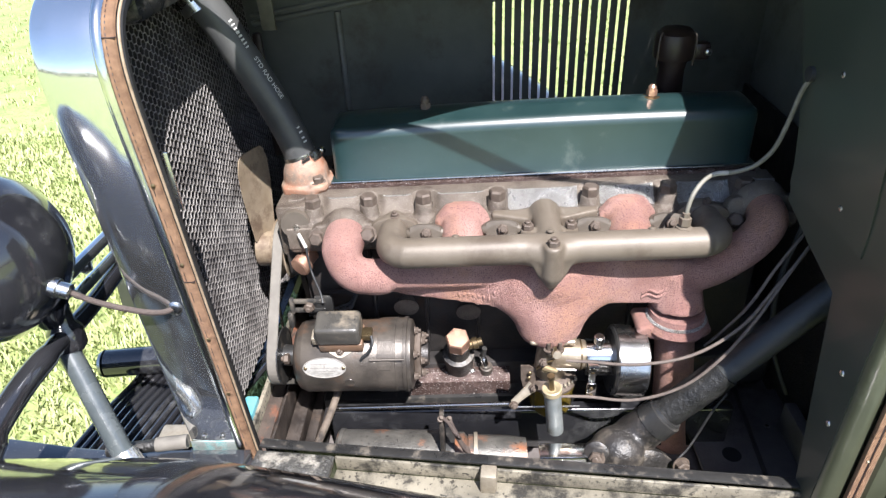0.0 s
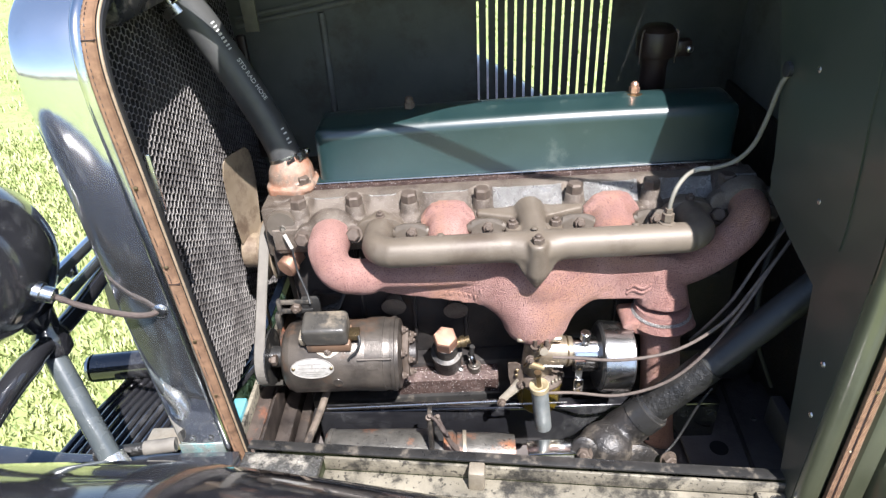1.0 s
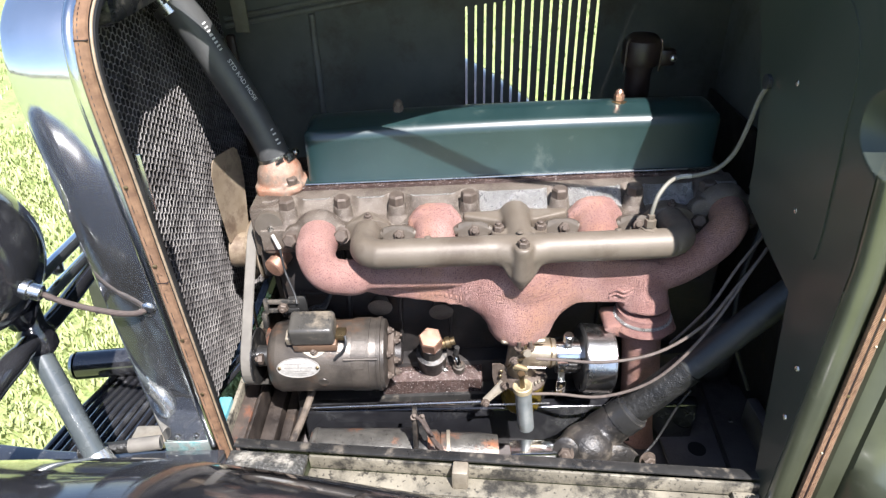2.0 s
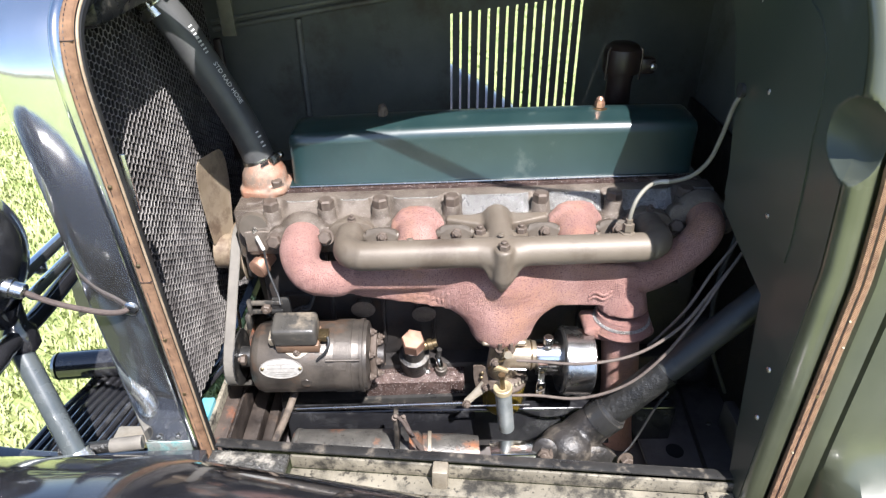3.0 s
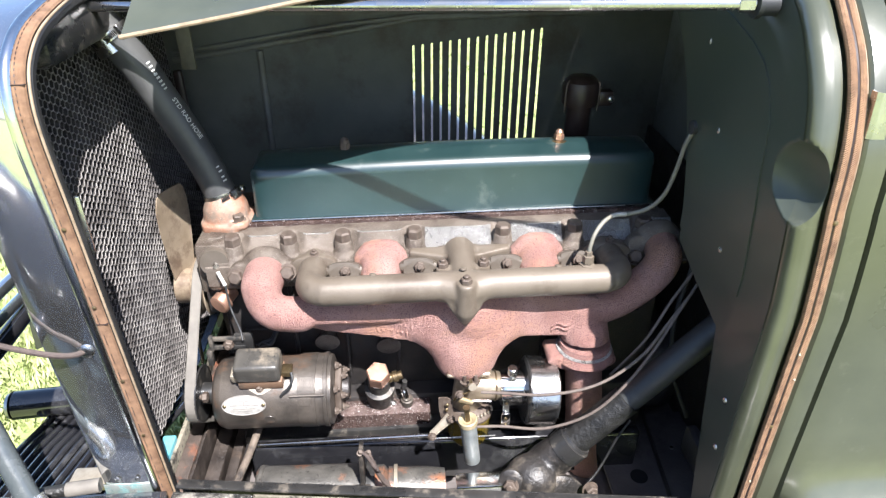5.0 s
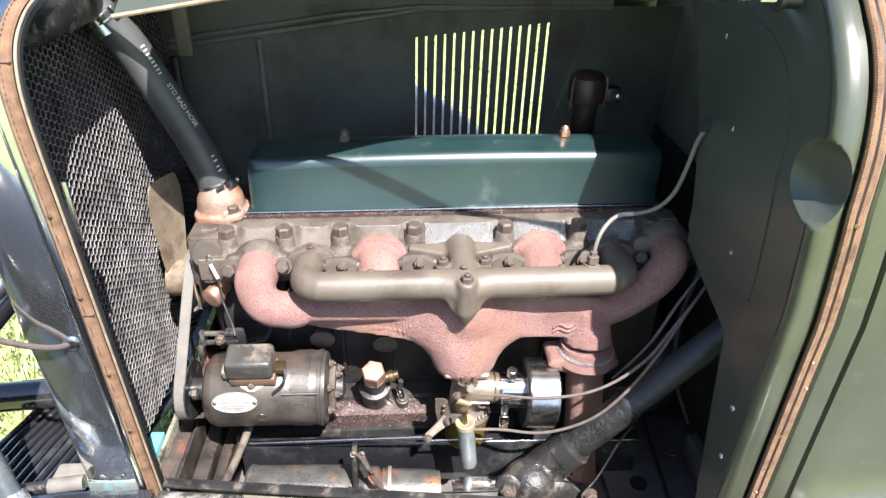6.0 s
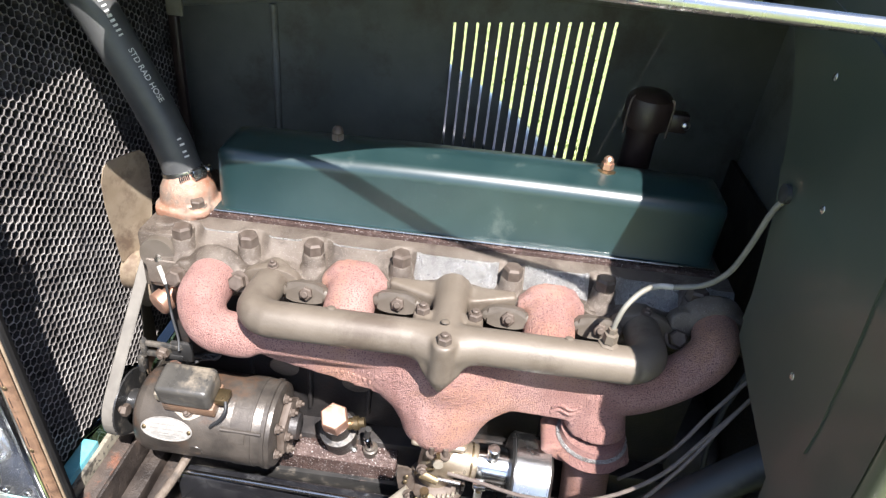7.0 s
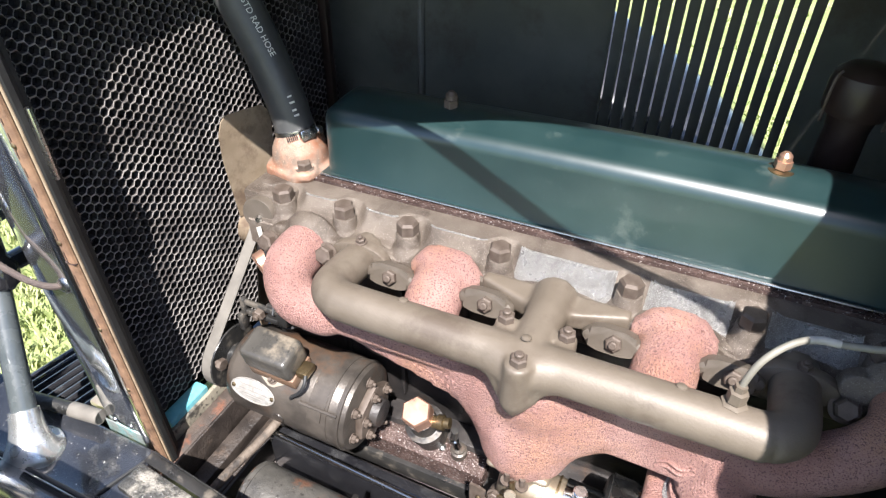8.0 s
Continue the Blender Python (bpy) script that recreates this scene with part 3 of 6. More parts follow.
def bonnet_leaf():
    """The raised near leaf, lying folded over the top of the bay."""
    leaf = thing("bonnet_leaf", (-0.2, 0.75, 1.38), "folded-up olive-green bonnet leaf, its edge over the engine bay", "bonnet")
    edge = [(-0.5465, 0.660, 1.325), (-0.427, 0.668, 1.345), (-0.325, 0.671, 1.364), (-0.234, 0.700, 1.372), (-0.155, 0.725, 1.372), (-0.038, 0.742, 1.372), (0.06, 0.750, 1.374), (0.145, 0.757, 1.376)]
    e = spline(edge, 4)
    rows = []
    for f, g in ((0.0, 0.0), (0.03, 0.03), (0.1, 0.13), (0.3, 0.42), (0.5, 0.65), (0.56, 0.72), (0.75, 0.86), (1.0, 1.0)):
        rows.append([(p.x - (0.0 if p.x > -0.3 else 0.060 * min(1.0, max(0.0, f - 0.5) / 0.06) * (-0.3 - p.x) / 0.2465), p.y + (MID + 0.02 - p.y) * f, p.z + (1.414 - p.z) * g) for p in e])
    part("sheet", sheet(B(), rows, 0.0022), M_OLIVE, leaf)
    part("rolled_edge", tube(B(), [(p.x, p.y, p.z) for p in e], 0.0026, 8), M_PIPING, leaf, "worn pale rolled edge")
    return leaf


bonnet_leaf()


def stay_rod():
    rod = thing("stay_rod", (-0.2, 0.6, 1.36), "bright steel stay rod bolted to the firewall", "rod")
    a, b = Vector((0.126, 0.556, 1.3755)), Vector((-0.66, 0.802, 1.333))
    part("bar", tube(B(), [a, b], 0.0062, 14), M_STEEL, rod)
    d = (a - b).normalized()
    part("nut", lathe(B(), a - d * 0.018, d, [(0, 0.0090), (0.014, 0.0090)], 6), M_STEEL, rod)
    part("washer", lathe(B(), (0.1215, a.y, a.z), (1, 0, 0), [(0, 0.014), (0.004, 0.015), (0.0045, 0.012), (0.0215, 0.012)], 20), M_RUBBER, rod, "black rubber washer")


stay_rod()


# ---- sill, frame and splash pan ----
SILL = Matrix.Translation((-0.205, 0.498, 0.738)) @ Matrix.Rotation(math.atan2(-0.070, 0.683), 4, "Z")


def sill():
    s = thing("sill", (-0.205, 0.498, 0.70), "chipped cream and black painted bonnet sill rail", "sill", kind="structure")
    L = 0.362
    part("top_lip", box(B(), (-L, -0.004, -0.004), (L, 0.010, 0.0), 0.0012, SILL), M_BLACKPAINT, s)
    part("face", box(B(), (-L + 0.1105, -0.009, -0.030), (L, -0.0045, -0.006), 0.0015, SILL), M_SILL, s)
    part("flange", box(B(), (-L + 0.1105, -0.040, -0.034), (L, -0.0095, -0.029), 0.0015, SILL), M_SILL, s)
    part("corner_plate", box(B(), (-L - 0.004, -0.042, -0.018), (-L + 0.110, -0.0046, -0.006), 0.003, SILL), M_PEBBLE, s, "glossy black pebbled corner plate")
    part("outer_lip", box(B(), (-L, -0.0445, -0.075), (L, -0.0405, -0.029), 0.0015, SILL), M_SILL, s)
    part("inner_web", box(B(), (-L, 0.0105, -0.13), (L, 0.013, -0.002), 0.001, SILL), M_BLACKPAINT, s)
    part("rest_pad", box(B(), (-0.047, -0.030, -0.029), (-0.025, -0.008, 0.004), 0.003, SILL), M_TARNISH, s, "worn grey rubber rest pad")
    part("end_bracket", box(B(), (L - 0.035, -0.040, -0.0285), (L + 0.01, -0.010, -0.020), 0.002, SILL), M_SILL, s)
    link_mesh("bolt", hexbolt_mesh("bolt", 0.007, 0.006, M_STEEL, 0.010), s, "", SILL @ aim((L - 0.012, -0.025, -0.020), (0, 0, 1)))


sill()


def chassis():
    c = thing("chassis_frame", (-0.3, 0.66, 0.5), "oily rusted black chassis frame and splash pan", "chassis", kind="structure")
    part("splash_pan", box(B(), (-0.64, 0.50, 0.555), (0.30, 1.20, 0.560), 0), M_PAN, c)
    part("floor_plate", box(B(), (0.105, 0.56, 0.575), (0.30, 0.79, 0.582), 0.002), M_PAN, c, "dusty floor plate")
    # black disc painted as the darkness of a hole
    part("plate_hole", lathe(B(), (0.16, 0.64, 0.5825), (0, 0, 1), [(0, 0.015), (0.001, 0.015)], 18), M_COREBACK, c)
    for x, y in ((0.13, 0.60), (0.20, 0.61), (0.24, 0.70)):
        link_mesh("rivet", MESH_RIVET, c, "", aim((x, y, 0.582), (0, 0, 1)))
    part("plate_seam", tube(B(), [(0.195, 0.56, 0.584), (0.215, 0.79, 0.584)], 0.004, 8), M_BLACKIRON, c)
    part("frame_rail", box(B(), (-0.50, 0.668, 0.57), (0.16, 0.690, 0.660), 0.005, seg=3), M_BLACK, c)
    part("cross_member", box(B(), (-0.622, 0.53, 0.58), (-0.6145, 1.15, 0.668), 0.002), M_SILL, c, "chipped cream edge strip")
    part("cross_member", box(B(), (-0.613, 0.53, 0.58), (-0.588, 1.15, 0.652), 0.004), M_RUSTPATCH, c, "rust-patched cross member")
    part("cross_member", box(B(), (-0.584, 0.53, 0.58), (-0.579, 1.15, 0.660), 0.0015), M_WOOD, c)
    for xa, xb, top, m in ((-0.576, -0.551, 0.618, M_WOOD), (-0.546, -0.528, 0.608, M_WOOD), (-0.520, -0.514, 0.622, M_BLACKIRON)):
        part("cross_member", box(B(), (xa, 0.53, 0.57), (xb, 1.15, top), 0.003), m, c, "grimy dark cross member")
    part("brake_conduit", tube(B(), spline([(-0.516, 0.53, 0.648), (-0.508, 0.565, 0.664), (-0.502, 0.60, 0.670), (-0.494, 0.65, 0.672), (-0.484, 0.70, 0.685)], 6), 0.0062, 12), M_CONDUIT, c, "wrapped tan conduit")
    part("gearbox_hump", box(B(), (0.12, 0.80, 0.56), (0.29, 1.05, 0.72), 0.04, seg=4), M_PAN, c)
    part("bracket_plate", box(B(), (0.255, 0.58, 0.582), (0.275, 0.70, 0.64), 0.004), M_PAN, c)


chassis()


# ---- radiator shell, core, lacing ----
SHELL = [(0.575, 0.655), (0.575, 0.75), (0.575, 0.9), (0.575, 1.05), (0.575, 1.15), (0.5745, 1.20), (0.5755, 1.243), (0.581, 1.276), (0.595, 1.305), (0.619, 1.326), (0.655, 1.342), (0.72, 1.355), (0.80, 1.363), (MID, 1.367)]
SHELL = SHELL + [(2 * MID - y, z) for y, z in SHELL[-2::-1]]


def rake(z):
    return -0.047 * (z - 0.69)


def shell():
    sh = thing("radiator_shell", (-0.65, MID, 0.66), "dull scratched chrome radiator shell with brown lacing", "radiator shell")
    base = smooth2(SHELL)
    def rows(spec):
        return [[(x + rake(z), y, z) for y, z in grown(base, d)] for x, d in spec]
    part("chrome_skin", sheet(B(), rows(((-0.676, -0.012), (-0.684, -0.010), (-0.6885, -0.006), (-0.688, -0.002), (-0.684, 0.0), (-0.662, 0.0008), (-0.640, 0.001), (-0.622, 0.0), (-0.617, -0.001)))), M_CHROME, sh)
    part("bead", tube(B(), [(-0.615 + rake(z), y, z) for y, z in grown(base, -0.0010)], 0.0072, 12), M_BAND, sh, "bright chrome bead")
    part("ledge", sheet(B(), rows(((-0.616, -0.004), (-0.592, -0.004), (-0.5905, -0.006), (-0.5905, -0.012), (-0.594, -0.015), (-0.600, -0.021), (-0.6005, -0.026), (-0.604, -0.027), (-0.640, -0.020)))), M_SHELLIN, sh)
    part("lacing", tube(B(), [(-0.6035 + rake(z), y, z) for y, z in grown(base, -0.0015)], 0.0082, 10, up=(1, 0, 0), flat=0.5), M_LACE, sh, "brown woven bonnet lacing")
    stitches = B()
    thread = spline([(-0.6046 + rake(z), y, z) for y, z in grown(base, 0.0027)], 5)
    for k in range(0, len(thread) - 3, 4):
        tube(stitches, thread[k:k + 3], 0.0005, 5)
    part("stitching", stitches, M_DISTRIB, sh, "dark stitched thread")
    for k, f in enumerate((0.10, 0.29)):
        p = thread[int(len(thread) * f)]
        part("lacing_joint", box(B(), (p.x - 0.0072, p.y - 0.0003, p.z - 0.0007), (p.x + 0.0092, p.y + 0.004, p.z + 0.0007), 0.0002), M_DISTRIB, sh)
    part("edge_piping", tube(B(), [(-0.5930 + rake(z), y, z) for y, z in grown(base, -0.003)], 0.0016, 8), M_PIPING, sh, "pale frayed edge piping")
    for z in (0.80, 0.90, 1.02, 1.13, 1.256):
        y = 0.572 if z < 1.2 else 0.598
        link_mesh("screw", MESH_SCREW, sh, "", aim((-0.6035 + rake(z), y, z), (0, -1, 0)))
    # foot with verdigris
    part("foot", box(B(), (-0.689, 0.5728, 0.650), (-0.617, 0.5746, 0.700), 0.001), M_VERDI, sh, "verdigris-stained foot")
    for x, z in ((-0.665, 0.712), (-0.637, 0.712)):
        link_mesh("rivet", MESH_RIVET, sh, "", aim((x, 0.5724, z), (0, -1, 0)))
    link_mesh("rivet", MESH_RIVET, sh, "", aim((-0.636, 0.574, 1.072), (0, -1, 0)))
    # grommet of the lamp cable
    part("cable_grommet", lathe(B(), (-0.647, 0.5755, 0.951), (0, -1, 0), [(0, 0.0105), (0.003, 0.010), (0.005, 0.007), (0.005, 0.004)], 18), M_STEEL, sh)
    part("hinge_tab", box(B(), (-0.611, 0.586, 1.09), (-0.604, 0.590, 1.165), 0.0015), M_STEEL, sh)
    return sh


shell()


def radiator():
    rad = thing("radiator", (-0.66, MID, 0.66), "dark honeycomb radiator core of six-sided cells", "radiator")
    y0, y1, z0, x0 = 0.590, 1.180, 0.680, -0.6455
    cell, thick, deep, lip = 0.0114, 0.00042, 0.0085, 0.0013
    side = cell / math.sqrt(3)
    verts, faces = [], []
    rnd = random.Random(2)
    for j in range(int((1.352 - z0) / (cell / 2))):
        zc = z0 + cell / 2 * j
        # the core follows the shell's rounded shoulders
        drop = min(1.0, max(0.0, (zc - 1.262) / 0.088))
        inset = 0.13 * (1 - (1 - drop) ** 0.385)
        flip = 1 if j % 2 else -1
        first = True
        for k in range(int((y1 - y0) / (3 * side)) * 4):
            y = y0 + side * (3 * (k // 4) + (0.0, 1.0, 1.5, 2.5)[k % 4])
            if not y0 + inset <= y <= y1 - inset:
                continue
            z = zc + flip * cell / 4 * (1, 1, -1, -1)[k % 4] + rnd.uniform(-0.0004, 0.0004)
            x = x0 + rake(z) + rnd.uniform(-0.0007, 0.0007)
            t = thick * rnd.uniform(0.7, 1.5)
            verts += [(x - dx, y, z + s * t) for dx in (0.0, lip, deep) for s in (-1, 1)]
            q = len(verts) - 6
            if not first:
                p = q - 6
                faces += [(p, p + 1, q + 1, q), (p + 1, p + 3, q + 3, q + 1), (p + 2, p, q, q + 2), (p + 3, p + 5, q + 5, q + 3), (p + 4, p + 2, q + 2, q + 4)]
            first = False
    me = bpy.data.meshes.new("honeycomb")
    me.from_pydata(verts, [], faces)
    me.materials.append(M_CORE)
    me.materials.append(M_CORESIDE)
    # front and lip pale as if sunlit, walls behind in the shade colour
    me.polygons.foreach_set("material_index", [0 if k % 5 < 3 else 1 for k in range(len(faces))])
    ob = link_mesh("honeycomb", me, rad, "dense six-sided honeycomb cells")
    tagged(ob, kind="stuff")
    # black sheet stands in for the darkness behind the cells
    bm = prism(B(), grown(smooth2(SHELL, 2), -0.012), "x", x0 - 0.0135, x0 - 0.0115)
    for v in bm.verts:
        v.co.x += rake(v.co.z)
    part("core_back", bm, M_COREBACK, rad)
    part("bottom_tank", box(B(), (-0.642, 0.615, 0.650), (-0.620, 0.690, 0.678), 0.003), M_TEAL, rad, "teal painted bottom tank edge")
    part("side_stay", box(B(), (-0.648, 1.098, 0.93), (-0.632, 1.112, 1.17), 0.004), M_DISTRIB, rad, "brown side stay")
    part("top_tank", box(B(), (-0.70, 0.66, 1.285), (-0.625, 1.11, 1.345), 0.02), M_BLACKPAINT, rad)
    part("inlet_neck", lathe(B(), (-0.66, 0.845, 1.318), (0.32, 0.0, -0.6), [(0, 0.023), (0.06, 0.023)], 20), M_STEEL, rad)
    return rad


radiator()


# ---- engine ----
def engine_block():
    e = thing("engine_block", (-0.17, 0.87, 0.56), "oily black cast-iron six-cylinder engine block", "engine")
    bm = B()
    box(bm, (-0.53, 0.775, 0.69), (0.19, 0.99, 0.935), 0.006)
    epart("cylinder_casting", bm, M_BLACKIRON, e)
    bm = B()
    box(bm, (-0.53, 0.745, 0.585), (0.19, 1.0, 0.69), 0.008)
    epart("crankcase", bm, M_BLACKIRON, e)
    for x in (-0.42, -0.335, -0.25, -0.165, 0.0, 0.09):
        bm = box(B(), (x - 0.003, 0.766, 0.72), (x + 0.003, 0.777, 0.93), 0.002)
        epart("rib", bm, M_BLACKIRON, e)
    bm = box(B(), (-0.5, 0.766, 0.825), (0.16, 0.778, 0.832), 0.002)
    epart("rib", bm, M_BLACKIRON, e)
    # oil-wet ledge with its sloping face
    bm = prism(B(), [(0.722, 0.632), (0.722, 0.668), (0.735, 0.680), (0.79, 0.684), (0.79, 0.632)], "x", -0.372, -0.198, 0.002)
    epart("ledge", bm, M_SPECKLE, e, "oil-wet speckled iron ledge")
    bm = box(B(), (-0.52, 0.715, 0.612), (0.16, 0.80, 0.640), 0.003)
    epart("pan_flange", bm, M_BLACKPAINT, e)
    for x, z in ((-0.368, 0.806), (-0.266, 0.792)):
        bm = lathe(B(), (x, 0.776, z), (0, -1, -0.25), [(0, 0.013), (0.006, 0.014), (0.016, 0.0205), (0.0175, 0.0205), (0.018, 0.018)], 22)
        epart("core_plug", bm, M_HEAD, e, "grey cup-shaped plug")
    bm = tube(B(), spline([(-0.46, 0.757, 0.885), (-0.42, 0.752, 0.878), (-0.3, 0.752, 0.880), (-0.24, 0.757, 0.875)], 5), 0.0055, 10)
    epart("water_pipe", bm, M_RUBBER, e)
    for x in (-0.435, -0.35):
        bm = box(B(), (x - 0.022, 0.742, 0.881), (x + 0.022, 0.754, 0.886), 0.0015)
        epart("pipe_clip", bm, M_BLACKPAINT, e)
    return e


engine_block()
BOLT_X = (-0.5, -0.414, -0.33, -0.219, -0.08, 0.034, 0.145)


def cylinder_head():
    h = thing("cylinder_head", (-0.17, 0.87, 0.93), "dirty grey cast-iron cylinder head with scalloped edge", "cylinder head")
    bm = B()
    box(bm, (-0.542, 0.759, 0.915), (0.195, 1.0, 0.966), 0.006)
    epart("base", bm, M_HEAD, h)
    bm = prism(B(), [(0.792, 0.95), (0.800, 0.966), (0.818, 0.980), (0.828, 0.990), (0.96, 0.990), (0.96, 0.95)], "x", -0.535, 0.19, 0.003)
    epart("top_deck", bm, M_HEAD, h)
    bm = prism(B(), [(0.824, 0.988), (0.824, 0.9965), (0.956, 0.9965), (0.956, 0.988)], "x", -0.49, 0.178, 0.001)
    epart("cover_gasket", bm, M_SPECKLE, h, "oil-stained red-brown gasket")
    # front casting: sloping pads between the bolts over a shelf whose rim rises in a wave above each port
    swells = ((-0.449, 0.020, 0.036), (-0.374, 0.012, 0.030), (-0.272, 0.024, 0.040), (-0.150, 0.015, 0.040), (-0.029, 0.024, 0.040), (0.080, 0.012, 0.030), (0.164, 0.020, 0.036))
    rows = []
    for k in range(246):
        x = -0.541 + 0.003 * k
        w = sum(hgt * math.exp(-((x - c) / r) ** 4) for c, hgt, r in swells)
        near = min(abs(x - b) for b in BOLT_X)
        back = 0.014 * math.exp(-(near / 0.019) ** 4)
        edge = 0.7945 + back
        zl = 0.9600 + w
        shelf = 0.964 + 0.55 * w
        row = [(x, 0.7570, 0.925), (x, 0.7565, zl - 0.004), (x, 0.7572, zl - 0.001), (x, 0.7595, zl + 0.0005), (x, 0.7625, zl), (x, 0.7632, zl - 0.005), (x, 0.7652, zl - 0.005), (x, 0.766, zl - 0.0005), (x, 0.7685, 0.5 * (zl + shelf))]
        for f in (0.0, 0.08, 0.2, 0.4, 0.6, 0.8, 0.95, 1.0):
            g = f * f * (1.6 - 0.6 * f) if f < 0.5 else 0.325 + (f - 0.5) * 1.35
            row.append((x, 0.773 + (edge - 0.773) * f, shelf + (0.9906 - shelf) * g))
        row += [(x, edge + 0.001, 0.9912), (x, edge + 0.004, 0.9914), (x, 0.828, 0.9916)]
        rows.append(row)
    casting = epart("front_casting", sheet(B(), rows), M_HEAD, h)
    # thin pale tubes draw the highlight along the casting's top edge
    for a, b in zip(BOLT_X, BOLT_X[1:]):
        n = 12
        pts = []
        for k in range(n + 1):
            x = a + 0.021 + (b - a - 0.042) * k / n
            pts.append(up(x, 0.7951 + 0.014 * math.exp(-(min(x - a, b - x) / 0.019) ** 4), 0.9906))
        part("edge_highlight", tube(B(), pts, 0.0011, 6), M_SILVER, h, "bright highlight line on the casting edge")
    # oil-washed silvery pads towards the rear
    casting.data.materials.append(M_SILVER)
    for f in casting.data.polygons:
        c = f.center
        if c.x > -0.232 and 0.775 < c.y < 0.801 and min(abs(c.x - b) for b in BOLT_X) > 0.017:
            f.material_index = 1
    for x in BOLT_X:
        bm = lathe(B(), (x, 0.781, 0.950), (0, 0, 1), [(0, 0.026), (0.014, 0.022), (0.019, 0.0165), (0.022, 0.0145), (0.0345, 0.0140), (0.036, 0.0130)], 22)
        epart("bolt_sleeve", bm, M_HEAD, h)
    me = hexbolt_mesh("head_bolt", 0.0128, 0.0165, M_BOLT, 0.0)
    for k, x in enumerate(BOLT_X):
        link_mesh("head_bolt", me, h, "", Matrix.Translation(up(x, 0.781, 0.985)) @ Matrix.Rotation(0.35 * k, 4, "Z"))
    for x in (-0.10, -0.115):
        bm = lathe(B(), (x, 0.808, 0.976), (0, -0.3, 1), [(0, 0.004), (0.014, 0.004)], 6)
        epart("stud", bm, M_BOLT, h)
    return h


cylinder_head()


def valve_cover():
    c = thing("valve_cover", (-0.15, 0.888, 0.995), "long blue-green enamelled valve cover with rounded edges", "valve cover")
    # cross-section, front foot over the crown to the back foot
    def section(s, rise):
        w, hgt = 0.050 * s, (0.086 + rise) * s
        r = 0.019
        pts = [(-w - 0.002, 0.0)]
        pts += [(-w, 0.004), (-w + 0.002, hgt - r)]
        pts += [(-w + 0.002 + r - r * math.cos(a), hgt - r + r * math.sin(a)) for a in [math.pi / 2 * k / 7 for k in range(1, 8)]]
        crown = [(-w * 0.3, hgt + 0.006), (0, hgt + 0.0085), (w * 0.3, hgt + 0.006)]
        return pts + crown + [(-y, z) for y, z in pts[::-1]]
    rows = []
    x0, x1 = -0.474, 0.172
    n = 26
    xs = [x0, x0 + 0.0015, x0 + 0.006, x0 + 0.014, x0 + 0.026] + [x0 + 0.026 + (x1 - x0 - 0.052) * k / n for k in range(1, n)] + [x1 - 0.026, x1 - 0.014, x1 - 0.006, x1 - 0.0015, x1]
    for x in xs:
        e = min(x - x0, x1 - x) / 0.026
        e = min(1.0, e)
        q = math.sqrt(max(0.0, 1 - (1 - e) ** 2))
        arch = 0.006 * (1 - ((x + 0.12) / 0.36) ** 2)
        sec = section(1.0, arch)
        row = []
        for y, z in sec:
            top = max(p[1] for p in sec)
            shrink_z = top - 0.020 * (1 - q)
            yy = y * (1 - 0.16 * (1 - q))
            row.append((x, 0.888 + yy, 0.997 + min(z, shrink_z) if z > 0.02 else 0.997 + z))
        rows.append(row)
    bm = sheet(B(), rows)
    for row_i in (0, -1):
        bm.verts.ensure_lookup_table()
        nrow = len(rows[0])
        idx = range(nrow) if row_i == 0 else range(nrow * (len(rows) - 1), nrow * len(rows))
        bm.faces.new([bm.verts[i] for i in idx])
    epart("shell", bm, M_COVER, c)
    bm = box(B(), (x0 - 0.006, 0.8315, 0.9968), (x1 + 0.006, 0.9445, 0.9995), 0.0012)
    epart("flange", bm, M_COVER, c)
    part("flange_lip", tube(B(), [up(x0 - 0.004, 0.8315, 0.9992), up(x1 + 0.004, 0.8315, 0.9992)], 0.0015, 8), M_BRUSHED, c, "bright worn edge")
    me = hexbolt_mesh("acorn_nut", 0.0082, 0.0165, M_COPPER, 0.0, 0.0, True)
    wm = to_mesh("washer", lathe(B(), (0, 0, 0), (0, 0, 1), [(0, 0.0135), (0.002, 0.0135), (0.0025, 0.012)], 22), M_BRASS)
    zt = 0.997 + 0.0965
    link_mesh("acorn_nut", me, c, "copper-coloured acorn nut", Matrix.Translation(up(0.022, 0.888, zt + 0.0035)))
    link_mesh("washer", wm, c, "brass washer", Matrix.Translation(up(0.022, 0.888, zt)))
    me2 = hexbolt_mesh("acorn_nut", 0.0088, 0.0185, M_BOLT, 0.0, 0.0, True)
    wm2 = to_mesh("washer", lathe(B(), (0, 0, 0), (0, 0, 1), [(0, 0.0135), (0.002, 0.0135), (0.0025, 0.012)], 22), M_BOLT)
    link_mesh("acorn_nut", me2, c, "dark acorn nut", Matrix.Translation(up(-0.327, 0.888, zt + 0.001)))
    link_mesh("washer", wm2, c, "", Matrix.Translation(up(-0.327, 0.888, zt - 0.0025)))
    return c


valve_cover()


def remeshed(ob, voxel, rounds):
    md = ob.modifiers.new("cast", "REMESH")
    md.mode, md.voxel_size, md.use_smooth_shade = "VOXEL", voxel, True
    sm = ob.modifiers.new("smooth", "SMOOTH")
    sm.factor, sm.iterations = 0.5, rounds


